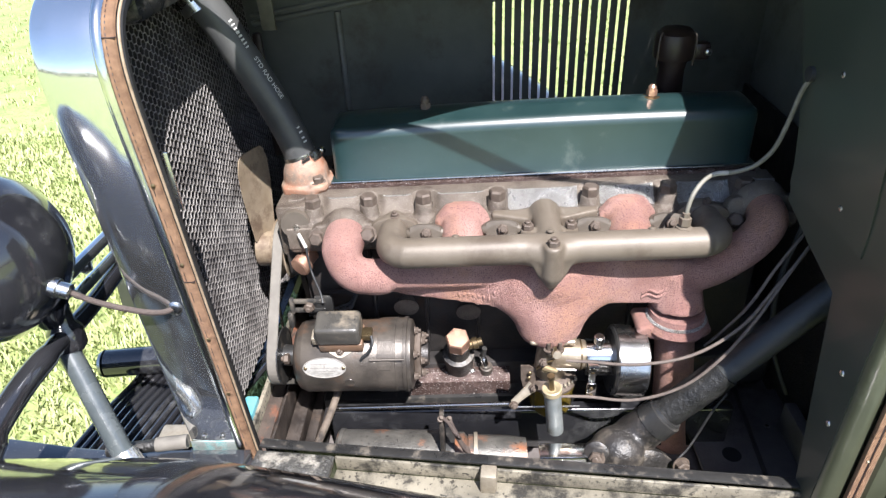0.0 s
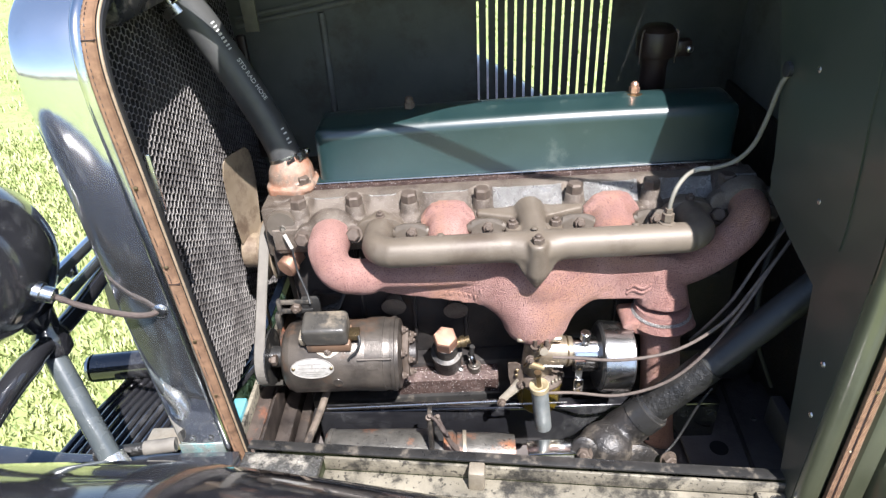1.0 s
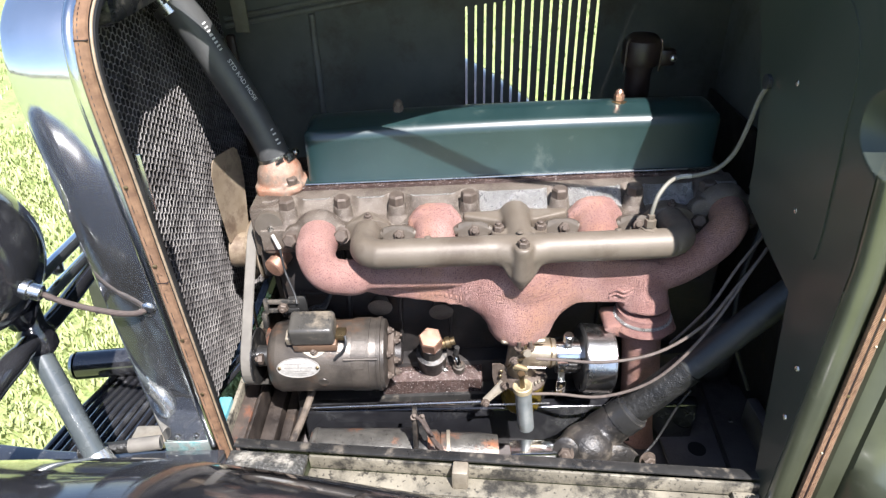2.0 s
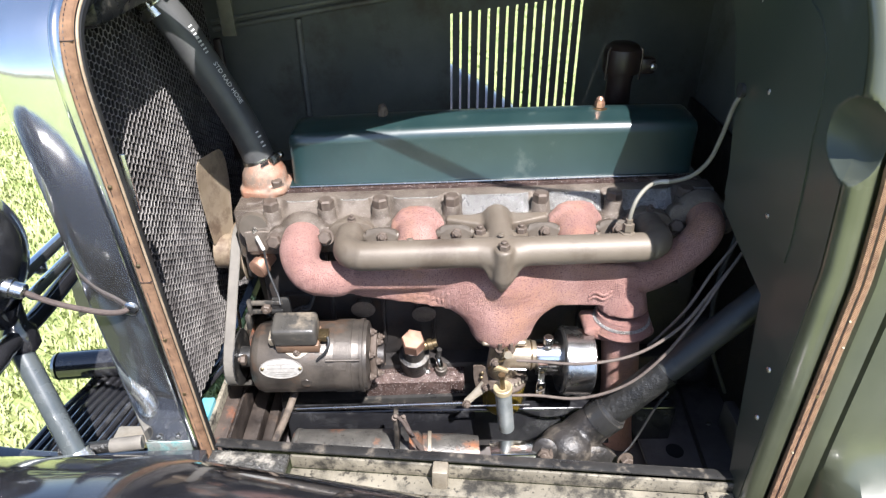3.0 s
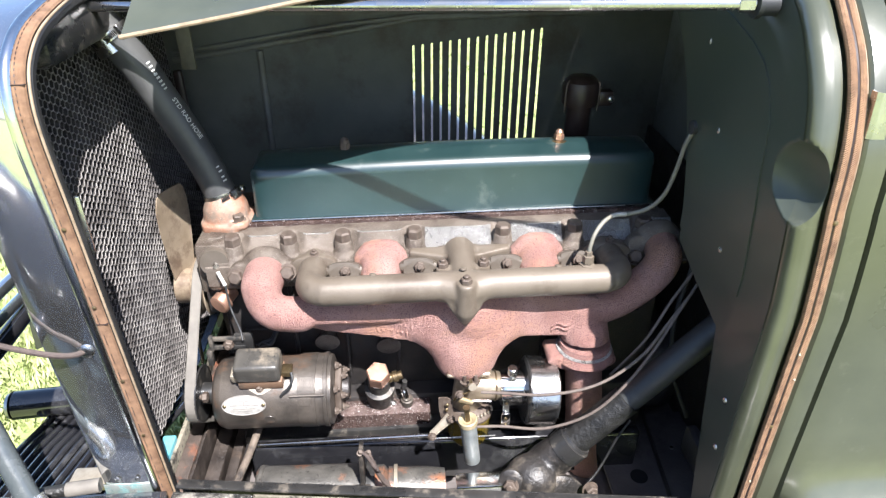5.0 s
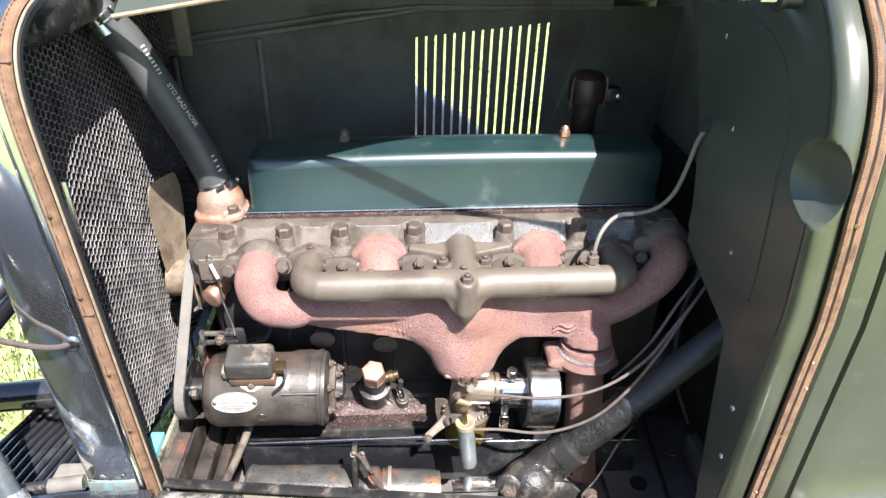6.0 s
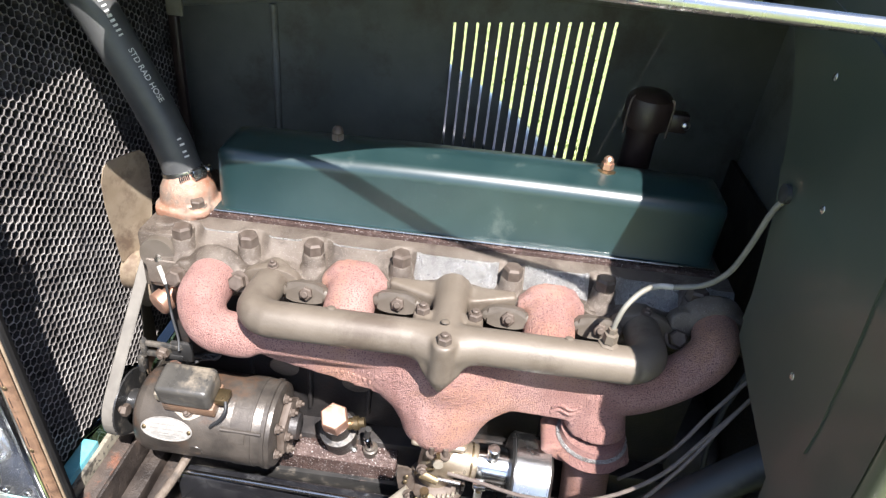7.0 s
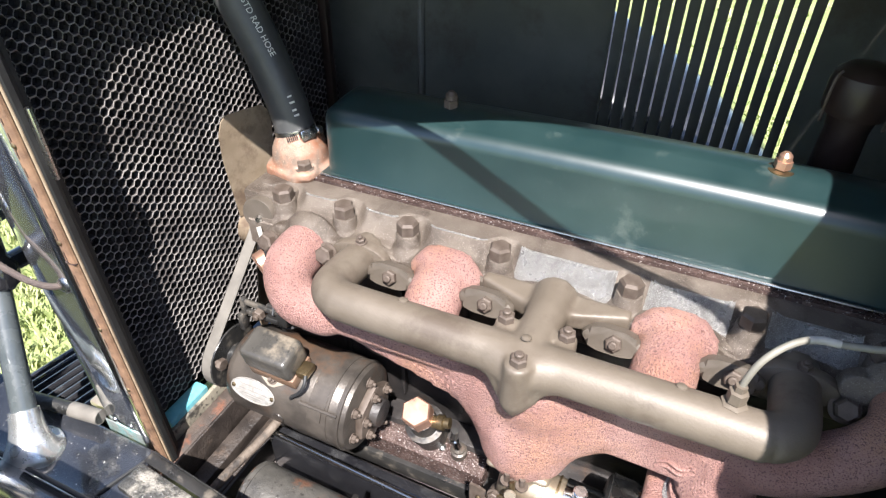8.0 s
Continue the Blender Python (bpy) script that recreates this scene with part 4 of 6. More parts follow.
def exhaust_manifold():
    e = thing("exhaust_manifold", (-0.14, 0.70, 0.8), "rough pinkish rusted cast-iron exhaust manifold", "exhaust manifold")
    bm = B()
    # the main log with its two end horns
    path = [(-0.448, 0.765, 0.951), (-0.449, 0.735, 0.951), (-0.449, 0.710, 0.943), (-0.438, 0.696, 0.922), (-0.408, 0.693, 0.909), (-0.36, 0.695, 0.908), (-0.25, 0.698, 0.904),
            (-0.14, 0.698, 0.900), (-0.02, 0.698, 0.894), (0.045, 0.698, 0.890), (0.09, 0.698, 0.905), (0.135, 0.702, 0.938), (0.158, 0.715, 0.962), (0.164, 0.74, 0.968), (0.164, 0.765, 0.968)]
    p = spline(path, 5)
    rad = [0.0270 - (0.005 if -0.38 < q.x < 0.03 else 0.0) + (0.0040 * min(1.0, max(0.0, (q.y - 0.698) / 0.02)) if q.x < -0.42 else 0.0) for q in p]
    tube(bm, [q + Vector((0, 0.006 if -0.39 < q.x < 0.05 else 0.003 if -0.42 < q.x < 0.07 else 0.0, 0)) for q in p], rad, 18)
    for x in (-0.272, -0.029):
        q = spline([(x, 0.768, 0.954), (x, 0.745, 0.953), (x, 0.724, 0.945), (x, 0.713, 0.925), (x, 0.714, 0.902)], 4)
        tube(bm, q, [0.0345, 0.0345, 0.0335, 0.0325, 0.032, 0.0315, 0.0315, 0.0315, 0.0315, 0.0315, 0.031, 0.030, 0.0285, 0.027, 0.026, 0.026, 0.026], 18)
        prism(bm, [(x + px, 0.954 + pz) for px, pz in ((-0.041, -0.012), (-0.041, 0.014), (-0.026, 0.034), (-0.012, 0.0385), (0.012, 0.0385), (0.026, 0.034), (0.041, 0.014), (0.041, -0.012), (0.022, -0.032), (-0.022, -0.032))], "y", 0.752, 0.768)
    # flat-faced body of the log
    slab = [(-0.445, 0.918), (-0.412, 0.886), (-0.355, 0.868), (-0.289, 0.860), (-0.236, 0.853), (-0.206, 0.846), (-0.190, 0.825), (-0.180, 0.80), (-0.106, 0.80), (-0.096, 0.825), (-0.080, 0.846), (-0.055, 0.854), (-0.02, 0.853), (0.03, 0.848), (0.065, 0.866), (0.072, 0.90), (0.05, 0.922), (-0.02, 0.928), (-0.14, 0.930), (-0.3, 0.932), (-0.41, 0.932)]
    before = len(bm.verts)
    prism(bm, slab, "y", 0.6825, 0.712)
    bm.verts.ensure_lookup_table()
    for v in bm.verts[before:]:
        if v.co.y < 0.7:
            v.co.y += 0.019 * min(1.0, max(0.0, (-0.20 - v.co.x) / 0.14))
    # hot box that hangs from the middle
    prof = [(0.105, 0.936, 0.004, 1.6), (0.120, 0.918, 0.011, 1.6), (0.125, 0.895, 0.018, 1.6), (0.112, 0.872, 0.025, 1.4), (0.088, 0.855, 0.030, 1.1), (0.066, 0.840, 0.034, 0.8),
            (0.054, 0.824, 0.036, 0.6), (0.049, 0.808, 0.036, 0.55), (0.043, 0.796, 0.031, 0.55), (0.030, 0.788, 0.022, 0.6)]
    rings = []
    for w, z, d, ex in prof:
        ring = []
        for k in range(19):
            u = -1 + 2 * k / 18
            x = -0.143 + w * u
            y = 0.6850 + 0.019 * min(1.0, max(0.0, (-0.20 - x) / 0.14)) - (d * math.cos(math.pi / 2 * u) ** ex if abs(u) < 1 else 0.0)
            y -= 0.016 * math.exp(-((x + 0.147) / 0.034) ** 2 - ((z - 0.908) / 0.022) ** 2)
            ring.append(bm.verts.new((x, y, z)))
        back = 0.724 if z > 0.85 else 0.716
        ring += [bm.verts.new((-0.143 + w * f, back, z)) for f in (0.8, 0.0, -0.8)]
        rings.append(ring)
    n = len(rings[0])
    for a, b in zip(rings, rings[1:]):
        for k in range(n):
            bm.faces.new((a[k], a[(k + 1) % n], b[(k + 1) % n], b[k]))
    bm.faces.new(rings[0]), bm.faces.new(rings[-1][::-1])
    # outlet elbow to the down pipe
    tube(bm, [(0.047, 0.706, 0.90), (0.047, 0.702, 0.87), (0.047, 0.696, 0.836)], [0.028, 0.032, 0.039], 18)
    ob = epart("casting", bm, M_EXH, e)
    remeshed(ob, 0.0030, 6)
    # cast lettering, worn past reading
    rnd = random.Random(3)
    for row, (xa, xb, z) in enumerate(((-0.294, -0.227, 0.889), (-0.279, -0.235, 0.874))):
        n = 9 - 2 * row
        for k in range(n):
            x = xa + (xb - xa) * k / (n - 1)
            y = 0.6925 - 6.0 * max(0.0, x + 0.27) ** 2
            s = rnd.uniform(0.0016, 0.0024)
            bm = box(B(), (x - s, y - 0.0010, z - 0.0030 - 0.0008 * k), (x + s, y + 0.006, z + 0.0035 - 0.0008 * k), 0.0012)
            epart("cast_bar", bm, M_EXH, e)
    bm = B()
    for dz in (-0.004, 0.004):
        tube(bm, spline([(-0.012, 0.6816, 0.869 + dz), (-0.003, 0.6810, 0.875 + dz), (0.010, 0.6810, 0.869 + dz), (0.022, 0.6814, 0.876 + dz)], 4), 0.0019, 6)
    epart("cast_badge", bm, M_EXH, e)
    # clamp and down pipe
    bm = lathe(B(), (0.047, 0.694, 0.795), (0, 0, 1), [(0, 0.036), (0.006, 0.045), (0.014, 0.049), (0.022, 0.046), (0.028, 0.041), (0.038, 0.040)], 28)
    epart("clamp_ring", bm, M_EXH, e)
    bm = prism(B(), [(-0.016, 0.809), (-0.012, 0.820), (0.030, 0.820), (0.088, 0.818), (0.097, 0.808), (0.088, 0.796), (0.046, 0.787), (0.008, 0.794)], "y", 0.668, 0.720)
    remeshed(epart("clamp_ear", bm, M_EXH, e), 0.003, 10)
    bm = lathe(B(), (0.047, 0.694, 0.818), (0, 0, 1), [(0, 0.042), (0.003, 0.0445), (0.006, 0.042)], 28)
    epart("gasket_ring", bm, M_SILVER, e, "crumbling grey gasket ring")
    bm = tube(B(), spline([(0.047, 0.694, 0.81), (0.060, 0.691, 0.70), (0.068, 0.690, 0.60), (0.092, 0.690, 0.48)], 5), 0.030, 20)
    epart("down_pipe", bm, M_EXH, e)
    return e


exhaust_manifold()


def intake_manifold():
    i = thing("intake_manifold", (-0.15, 0.70, 0.93), "smooth bronze-grey intake manifold tube with a centre boss", "intake manifold")
    bm = B()
    pts = [(-0.374, 0.770, 0.958), (-0.374, 0.735, 0.960), (-0.374, 0.705, 0.963), (-0.371, 0.682, 0.9655), (-0.356, 0.670, 0.9655), (-0.33, 0.668, 0.9655), (-0.15, 0.668, 0.9655), (0.035, 0.668, 0.9655), (0.060, 0.670, 0.9655), (0.076, 0.682, 0.9655), (0.080, 0.705, 0.963), (0.080, 0.735, 0.960), (0.080, 0.770, 0.958)]
    tube(bm, spline(pts, 6), 0.0215, 22)
    # centre branch and front boss
    tube(bm, [(-0.150, 0.668, 0.967), (-0.150, 0.72, 0.968), (-0.150, 0.770, 0.966)], [0.0215, 0.0205, 0.0245], 18)
    lathe(bm, (-0.150, 0.646, 0.984), (0, 0.0, -1), [(0, 0.0130), (0.012, 0.0140), (0.050, 0.0150), (0.062, 0.010), (0.070, 0.003)], 20)
    prism(bm, [(-0.180, 0.957), (-0.120, 0.957), (-0.130, 0.934), (-0.150, 0.906), (-0.170, 0.934)], "y", 0.645, 0.678)
    tube(bm, [(-0.187, 0.668, 0.965), (-0.150, 0.661, 0.962), (-0.113, 0.668, 0.965)], [0.0215, 0.0240, 0.0215], 18)
    for x in (-0.180, -0.120):
        lathe(bm, (x, 0.697, 0.950), (0, 0, 1), [(0, 0.012), (0.031, 0.0105)], 16)
    prism(bm, [(-0.228, 0.756), (-0.178, 0.738), (-0.122, 0.738), (-0.072, 0.756), (-0.072, 0.770), (-0.228, 0.770)], "z", 0.953, 0.974)
    ob = epart("casting", bm, M_INTAKE, i)
    remeshed(ob, 0.0030, 5)
    for x in (-0.374, 0.080):
        bm = B()
        prism(bm, [(x + 0.037 * math.cos(a), 0.960 + 0.021 * math.sin(a)) for a in [2 * math.pi * k / 20 for k in range(20)]], "y", 0.742, 0.755, 0.002)
        epart("port_flange", bm, M_INTAKE, i)
        link_mesh("stud", MESH_SMALLNUT, i, "", aim(up(x + 0.002, 0.748, 0.981), (0, -0.2, 1)))
    for x, y, z in ((-0.180, 0.697, 0.981), (-0.120, 0.697, 0.981), (-0.150, 0.646, 0.984)):
        link_mesh("stud_nut", MESH_NUT, i, "", aim(up(x, y, z), (0, 0, 1)))
    plug = to_mesh("plug", lathe(B(), (0, 0, 0), (0, 0, 1), [(0, 0.0052), (0.002, 0.005), (0.003, 0.0035)], 14), M_INTAKE)
    for x, y, z in ((-0.281, 0.676, 0.9845), (-0.014, 0.676, 0.9845), (-0.152, 0.672, 0.9895)):
        link_mesh("plug", plug, i, "", aim(up(x, y, z), (0, 0.3, 1)))
    return i


intake_manifold()


def port_clamps():
    """The bow-tie clamps that hold both manifolds to the head."""
    bm = B()
    pts = []
    for k in range(32):
        a = 2 * math.pi * k / 32
        r = 1.0 - 0.07 * math.cos(2 * a) ** 8 * (abs(math.sin(a)) > 0.7)
        pts.append((0.031 * math.cos(a), 0.0135 * math.sin(a) * r))
    prism(bm, pts, "z", 0.0, 0.015, 0.0060)
    me = to_mesh("clamp_plate", bm, M_CLAMP)
    for x, z in ((-0.327, 0.958), (-0.215, 0.960), (-0.082, 0.959), (0.026, 0.960)):
        t = thing("manifold_clamp", up(x, 0.742, z), "grey cast manifold clamp with a hex bolt", "clamp", group="manifold clamps")
        m = aim(up(x, 0.742, z - 0.003), (0, -0.92, 0.39))
        link_mesh("plate", me, t, "", m)
        link_mesh("bolt", MESH_NUT, t, "", m @ Matrix.Translation((0.002, 0, 0.0135)))
    big = hexbolt_mesh("clamp_bolt", 0.0108, 0.011, M_BOLT, 0.0135)
    for x, y, z, d in ((-0.413, 0.738, 0.958, (0, -0.9, 0.4)), (-0.488, 0.732, 0.958, (-0.1, -0.95, 0.3)), (0.122, 0.74, 0.955, (0, -0.8, 0.6)), (0.198, 0.74, 0.955, (0, -0.8, 0.6))):
        t = thing("clamp_bolt", up(x, y, z), "brown steel hex bolt with washer in the head", "bolt", group="manifold bolts")
        link_mesh("hex_head", big, t, "", aim(up(x, y, z), d))
        sh = lathe(B(), up(x, y, z), (-d[0], -d[1], -d[2]), [(0, 0.006), (0.035, 0.006)], 12)
        part("shank", sh, M_BOLT, t)


port_clamps()


def end_clamps():
    """The arched end castings that hold the two horns against the head."""
    for x, z, r in ((-0.4495, 0.951, 0.039), (0.163, 0.969, 0.038)):
        t = thing("end_clamp", up(x, 0.745, 0.955), "grey arched cast clamp over a manifold horn", "clamp", group="horn clamps")
        bm = B()
        lathe(bm, (x, 0.768, z), (0, -1, -0.04), [(0, r + 0.001), (0.006, r), (0.014, r - 0.002), (0.021, r - 0.006), (0.024, r - 0.010), (0.024, 0.012)], 20)
        for sx in (-1, 1):
            lathe(bm, (x + sx * (r - 0.001), 0.744, z + 0.005), (0, 0.92, -0.25), [(0, 0.0150), (0.018, 0.0170)], 18)
        ob = epart("casting", bm, M_HEAD, t)
        remeshed(ob, 0.0024, 7)


end_clamps()


def water_outlet():
    w = thing("water_outlet", (-0.52, 0.83, 0.94), "orange-rusted cast water outlet elbow on the head", "water outlet")
    bm = B()
    box(bm, (-0.560, 0.775, 0.90), (-0.492, 0.892, 0.989), 0.007)
    epart("housing", bm, M_HEAD, w)
    bm = B()
    plate = [(-0.561, 0.835), (-0.553, 0.818), (-0.528, 0.812), (-0.505, 0.808), (-0.487, 0.818), (-0.478, 0.842), (-0.482, 0.885), (-0.505, 0.896), (-0.548, 0.896), (-0.560, 0.875)]
    prism(bm, plate, "z", 0.987, 1.000)
    tube(bm, [(-0.522, 0.853, 0.996), (-0.522, 0.853, 1.008), (-0.522, 0.853, 1.020), (-0.523, 0.854, 1.030), (-0.525, 0.855, 1.040)], [0.037, 0.0365, 0.035, 0.031, 0.025], 26)
    lathe(bm, (-0.498, 0.826, 0.995), (0, 0, 1), [(0, 0.017), (0.009, 0.016), (0.010, 0.014)], 18)
    ob = epart("elbow", bm, M_RUSTCAST, w)
    remeshed(ob, 0.0024, 4)
    me = hexbolt_mesh("bolt", 0.0092, 0.010, M_BOLT, 0.012)
    link_mesh("bolt", me, w, "", aim(up(-0.498, 0.826, 1.0045), (0.05, -0.1, 1), 0.4))
    link_mesh("bolt", me, w, "", aim(up(-0.545, 0.885, 1.000), (0, 0, 1)))
    return w


water_outlet()


def top_hose():
    h = thing("radiator_hose", (-0.57, 0.85, 1.05), "black rubber radiator hose printed in pale letters", "hose")
    line = spline([(-0.5215, 0.853, 1.018), (-0.5375, 0.857, 1.075), (-0.563, 0.858, 1.140), (-0.590, 0.856, 1.200), (-0.616, 0.852, 1.258), (-0.642, 0.848, 1.300), (-0.655, 0.846, 1.325)], 6)
    part("rubber", tube(B(), line, 0.0250, 26), M_HOSE, h)
    def at(z):
        k = min(range(len(line) - 1), key=lambda j: abs(line[j].z - z))
        return line[k], (line[k + 1] - line[k]).normalized()
    for zc in (1.040, 1.285):
        c, d = at(zc)
        clamp = part("clamp", lathe(B(), c - d * 0.006, d, [(0, 0.0253), (0.0004, 0.0265), (0.0030, 0.0265), (0.0034, 0.0260), (0.0086, 0.0260), (0.0090, 0.0265), (0.0116, 0.0265), (0.012, 0.0253)], 32), M_STEEL, h, "bright steel worm-drive clamp")
        out = Vector((0.93, -0.42, 0.1))
        out = (out - d * d.dot(out)).normalized()
        along = d.cross(out).normalized()
        m = Matrix((along, d, out)).transposed().to_4x4()
        m.translation = c + out * 0.0260
        part("clamp_housing", box(B(), (-0.010, -0.0068, -0.001), (0.010, 0.0068, 0.0085), 0.0022), M_STEEL, clamp, m=m)
        part("clamp_screw", lathe(B(), m @ Vector((0.0098, 0, 0.004)), along, [(0, 0.004), (0.004, 0.004), (0.0042, 0.0062), (0.010, 0.0062), (0.0105, 0.005)], 8), M_STEEL, clamp)
        for k in range(6):
            part("clamp_slot", box(B(), (-0.0245 + 0.0022 * k, -0.0035, -0.0042 + 0.0009 * k), (-0.0235 + 0.0022 * k, 0.0035, -0.0026 + 0.0009 * k), 0), M_RUBBER, clamp, m=m)
    # printed words along the hose, set letter row on its near side
    eye_side = Vector((0.80, -0.54, 0.28))
    def words(text, z_top, size):
        c, d = at(z_top)
        nrm = (eye_side - d * d.dot(eye_side)).normalized()
        run = -d
        upv = nrm.cross(run)
        cu = bpy.data.curves.new("words", "FONT")
        cu.body, cu.size, cu.extrude = text, size, 0.0002
        tmp = bpy.data.objects.new("words", cu)
        me = bpy.data.meshes.new_from_object(tmp)
        bpy.data.objects.remove(tmp)
        me.materials.append(M_PRINT)
        m = Matrix((run, upv, nrm)).transposed().to_4x4()
        m.translation = c + nrm * 0.0261 - upv * size * 0.3
        link_mesh("printed_words", me, h, "pale printed words", m)
    words("STD RAD HOSE", 1.190, 0.0100)
    rnd = random.Random(8)
    # worn marks before and after the words
    def along_hose(z):
        for p, q in zip(line, line[1:]):
            if p.z <= z <= q.z:
                return p.lerp(q, (z - p.z) / (q.z - p.z)), (q - p).normalized()
    for z in [1.243 - 0.0053 * k for k in range(8)] + [1.082, 1.075, 1.066, 1.060]:
        c, d = along_hose(z)
        nrm = (eye_side - d * d.dot(eye_side)).normalized()
        m = Matrix((-d, nrm.cross(-d), nrm)).transposed().to_4x4()
        m.translation = c + nrm * 0.0249
        w = rnd.uniform(0.0009, 0.0017)
        part("printed_bar", box(B(), (-w, -0.0032, -0.0006), (w, rnd.uniform(0.0020, 0.0034), 0.0006), 0), M_PRINT, h, m=m)
    return h


top_hose()


# ---- generator, belt, fan ----
GY, GZ = 0.706, 0.752


def generator():
    g = thing("generator", (-0.45, GY, 0.69), "worn black generator with an oval name plate", "generator")
    bm = lathe(B(), (-0.545, GY, GZ), (1, 0, 0), [(0, 0.030), (0.004, 0.046), (0.010, 0.054), (0.018, 0.0575), (0.020, 0.0585), (0.180, 0.0585), (0.1815, 0.0575), (0.188, 0.056), (0.192, 0.045)], 44)
    part("body", bm, M_GEN, g)
    bm = lathe(B(), (-0.408, GY, GZ), (1, 0, 0), [(0, 0.0586), (0.0002, 0.0597), (0.0275, 0.0597), (0.028, 0.0586)], 44)
    part("brush_band", bm, M_GEN, g, "dull metal brush band")
    bm = lathe(B(), (-0.369, GY, GZ), (1, 0, 0), [(0, 0.0586), (0.0003, 0.0602), (0.006, 0.0602), (0.0065, 0.0586)], 44)
    part("end_rim", bm, M_GEN, g)
    # cutout box on its bracket
    tip = Matrix.Translation((-0.4625, 0.675, 0.829)) @ Matrix.Rotation(radians(13), 4, "X")
    part("cutout_box", box(B(), (-0.034, -0.022, -0.012), (0.034, 0.021, 0.024), 0.0062, tip, seg=3), M_BOX, g, "dusty black cutout box")
    part("cutout_base", box(B(), (-0.032, -0.020, -0.030), (0.035, 0.020, -0.0122), 0.002, tip), M_RUSTBROWN, g, "rust-brown box base")
    part("box_lug", box(B(), (-0.043, -0.014, -0.020), (-0.0335, 0.006, -0.004), 0.002, tip), M_TARNISH, g)
    def on_body(x, ang, r=0.0588):
        a = radians(ang)
        return (x, GY - r * math.cos(a), GZ + r * math.sin(a)), (0, -math.cos(a), math.sin(a))
    for x, ang in ((-0.464, 46), (-0.352, 40), (-0.352, -10), (-0.352, 95)):
        p, d = on_body(x, ang, 0.0588 if x < -0.36 else 0.045)
        link_mesh("bolt", MESH_SMALLNUT, g, "", aim(p, d if x < -0.36 else (1, 0, 0)))
    # triangle tab below the box
    rows = []
    for k, ang in enumerate((64, 54, 44, 37)):
        w = (0.036, 0.034, 0.016, 0.004)[k]
        rows.append([on_body(-0.464 - w, ang, 0.0598)[0], on_body(-0.464 + w, ang, 0.0598)[0]])
    part("bracket_tab", sheet(B(), rows, 0.001), M_TARNISH, g, "tarnished triangular tab")
    # oval plate
    ov = []
    for r in (0.0, 0.02, 0.4, 0.7, 1.0):
        ov.append([on_body(-0.489 + 0.0330 * r * math.cos(a), 21 + 15.5 * r * math.sin(a), 0.0593)[0] for a in [2 * math.pi * k / 28 for k in range(29)]])
    rim = [on_body(-0.489 + 0.0330 * math.cos(a), 21 + 15.5 * math.sin(a), 0.0596)[0] for a in [2 * math.pi * k / 40 for k in range(41)]]
    plate = part("name_plate", sheet(B(), ov[1:], 0.0), M_PLATE, g, "oval bare-metal name plate")
    part("plate_edge", tube(B(), rim, 0.0009, 6), M_INK, plate)
    for x in (-0.5185, -0.4595):
        p, d = on_body(x, 21, 0.0594)
        link_mesh("plate_screw", MESH_SCREW, plate, "", aim(p, d))
    bm = B()
    c = [bm.verts.new(p) for p in ov[1][:-1]]
    bm.faces.new(c)
    part("plate_middle", bm, M_PLATE, plate)
    for x, ang, w, h in ((-0.4975, 27.5, 0.013, 0.7), (-0.489, 21.5, 0.022, 0.8), (-0.489, 25, 0.0014, 3.0), (-0.481, 27.8, 0.006, 0.5), (-0.489, 15.8, 0.017, 0.6), (-0.487, 12.4, 0.011, 0.5)):
        rows = [[on_body(x + dx, ang + da, 0.0596)[0] for dx in (-w, -w * 0.3, w * 0.3, w)] for da in (-h, 0, h)]
        part("print_bar", sheet(B(), rows), M_INK, plate)
    p, d = on_body(-0.452, -6, 0.0588)
    link_mesh("pole_screw", to_mesh("pole_screw", lathe(B(), (0, 0, 0), (0, 0, 1), [(0, 0.0085), (0.001, 0.008), (0.0012, 0)], 18), M_GEN), g, "", aim(p, d))
    # band clasp and lead
    p, d = on_body(-0.395, 36, 0.0600)
    part("band_clasp", tube(B(), [on_body(-0.419, 33, 0.0612)[0], on_body(-0.366, 33, 0.0612)[0]], 0.0024, 10), M_GEN, g)
    part("clasp_plate", sheet(B(), [[on_body(x, a, 0.0605)[0] for x in (-0.407, -0.384)] for a in (60, 52, 44, 36, 31)], 0.0012), M_GEN, g)
    part("clasp_tongue", sheet(B(), [[on_body(x, a, 0.0605)[0] for x in (-0.404, -0.387)] for a in (31, 26, 21, 18)], 0.0012), M_GEN, g)
    part("lead", tube(B(), spline([(-0.414, 0.668, 0.822), (-0.412, 0.660, 0.814), (-0.418, 0.655, 0.802), (-0.428, 0.654, 0.792), (-0.432, 0.655, 0.785)], 4), 0.0022, 8), M_RUBBER, g)
    part("terminal", box(B(), (-0.430, 0.668, 0.812), (-0.414, 0.690, 0.822), 0.002), M_BRASS, g)
    # wires bunched behind the box
    rnd = random.Random(5)
    for k in range(5):
        pts = [(-0.520 + 0.013 * j + rnd.uniform(-0.004, 0.004), 0.730 + 0.004 * j + rnd.uniform(-0.008, 0.008), 0.812 + 0.002 * j + rnd.uniform(-0.005, 0.007)) for j in range(6)]
        part("bunched_wire", tube(B(), spline(pts + [(-0.440, 0.760, 0.85 + 0.006 * k)], 5), 0.0021, 8), M_RUBBER, g)
    # rear bearing bracket
    bm = B()
    prism(bm, [(GY + 0.040 * math.cos(a), GZ + 0.04 * math.sin(a)) for a in [2 * math.pi * k / 6 + 0.4 for k in range(6)]], "x", -0.3531, -0.342, 0.003)
    part("rear_bracket", bm, M_BOLT, g, "oily brown rear bracket")
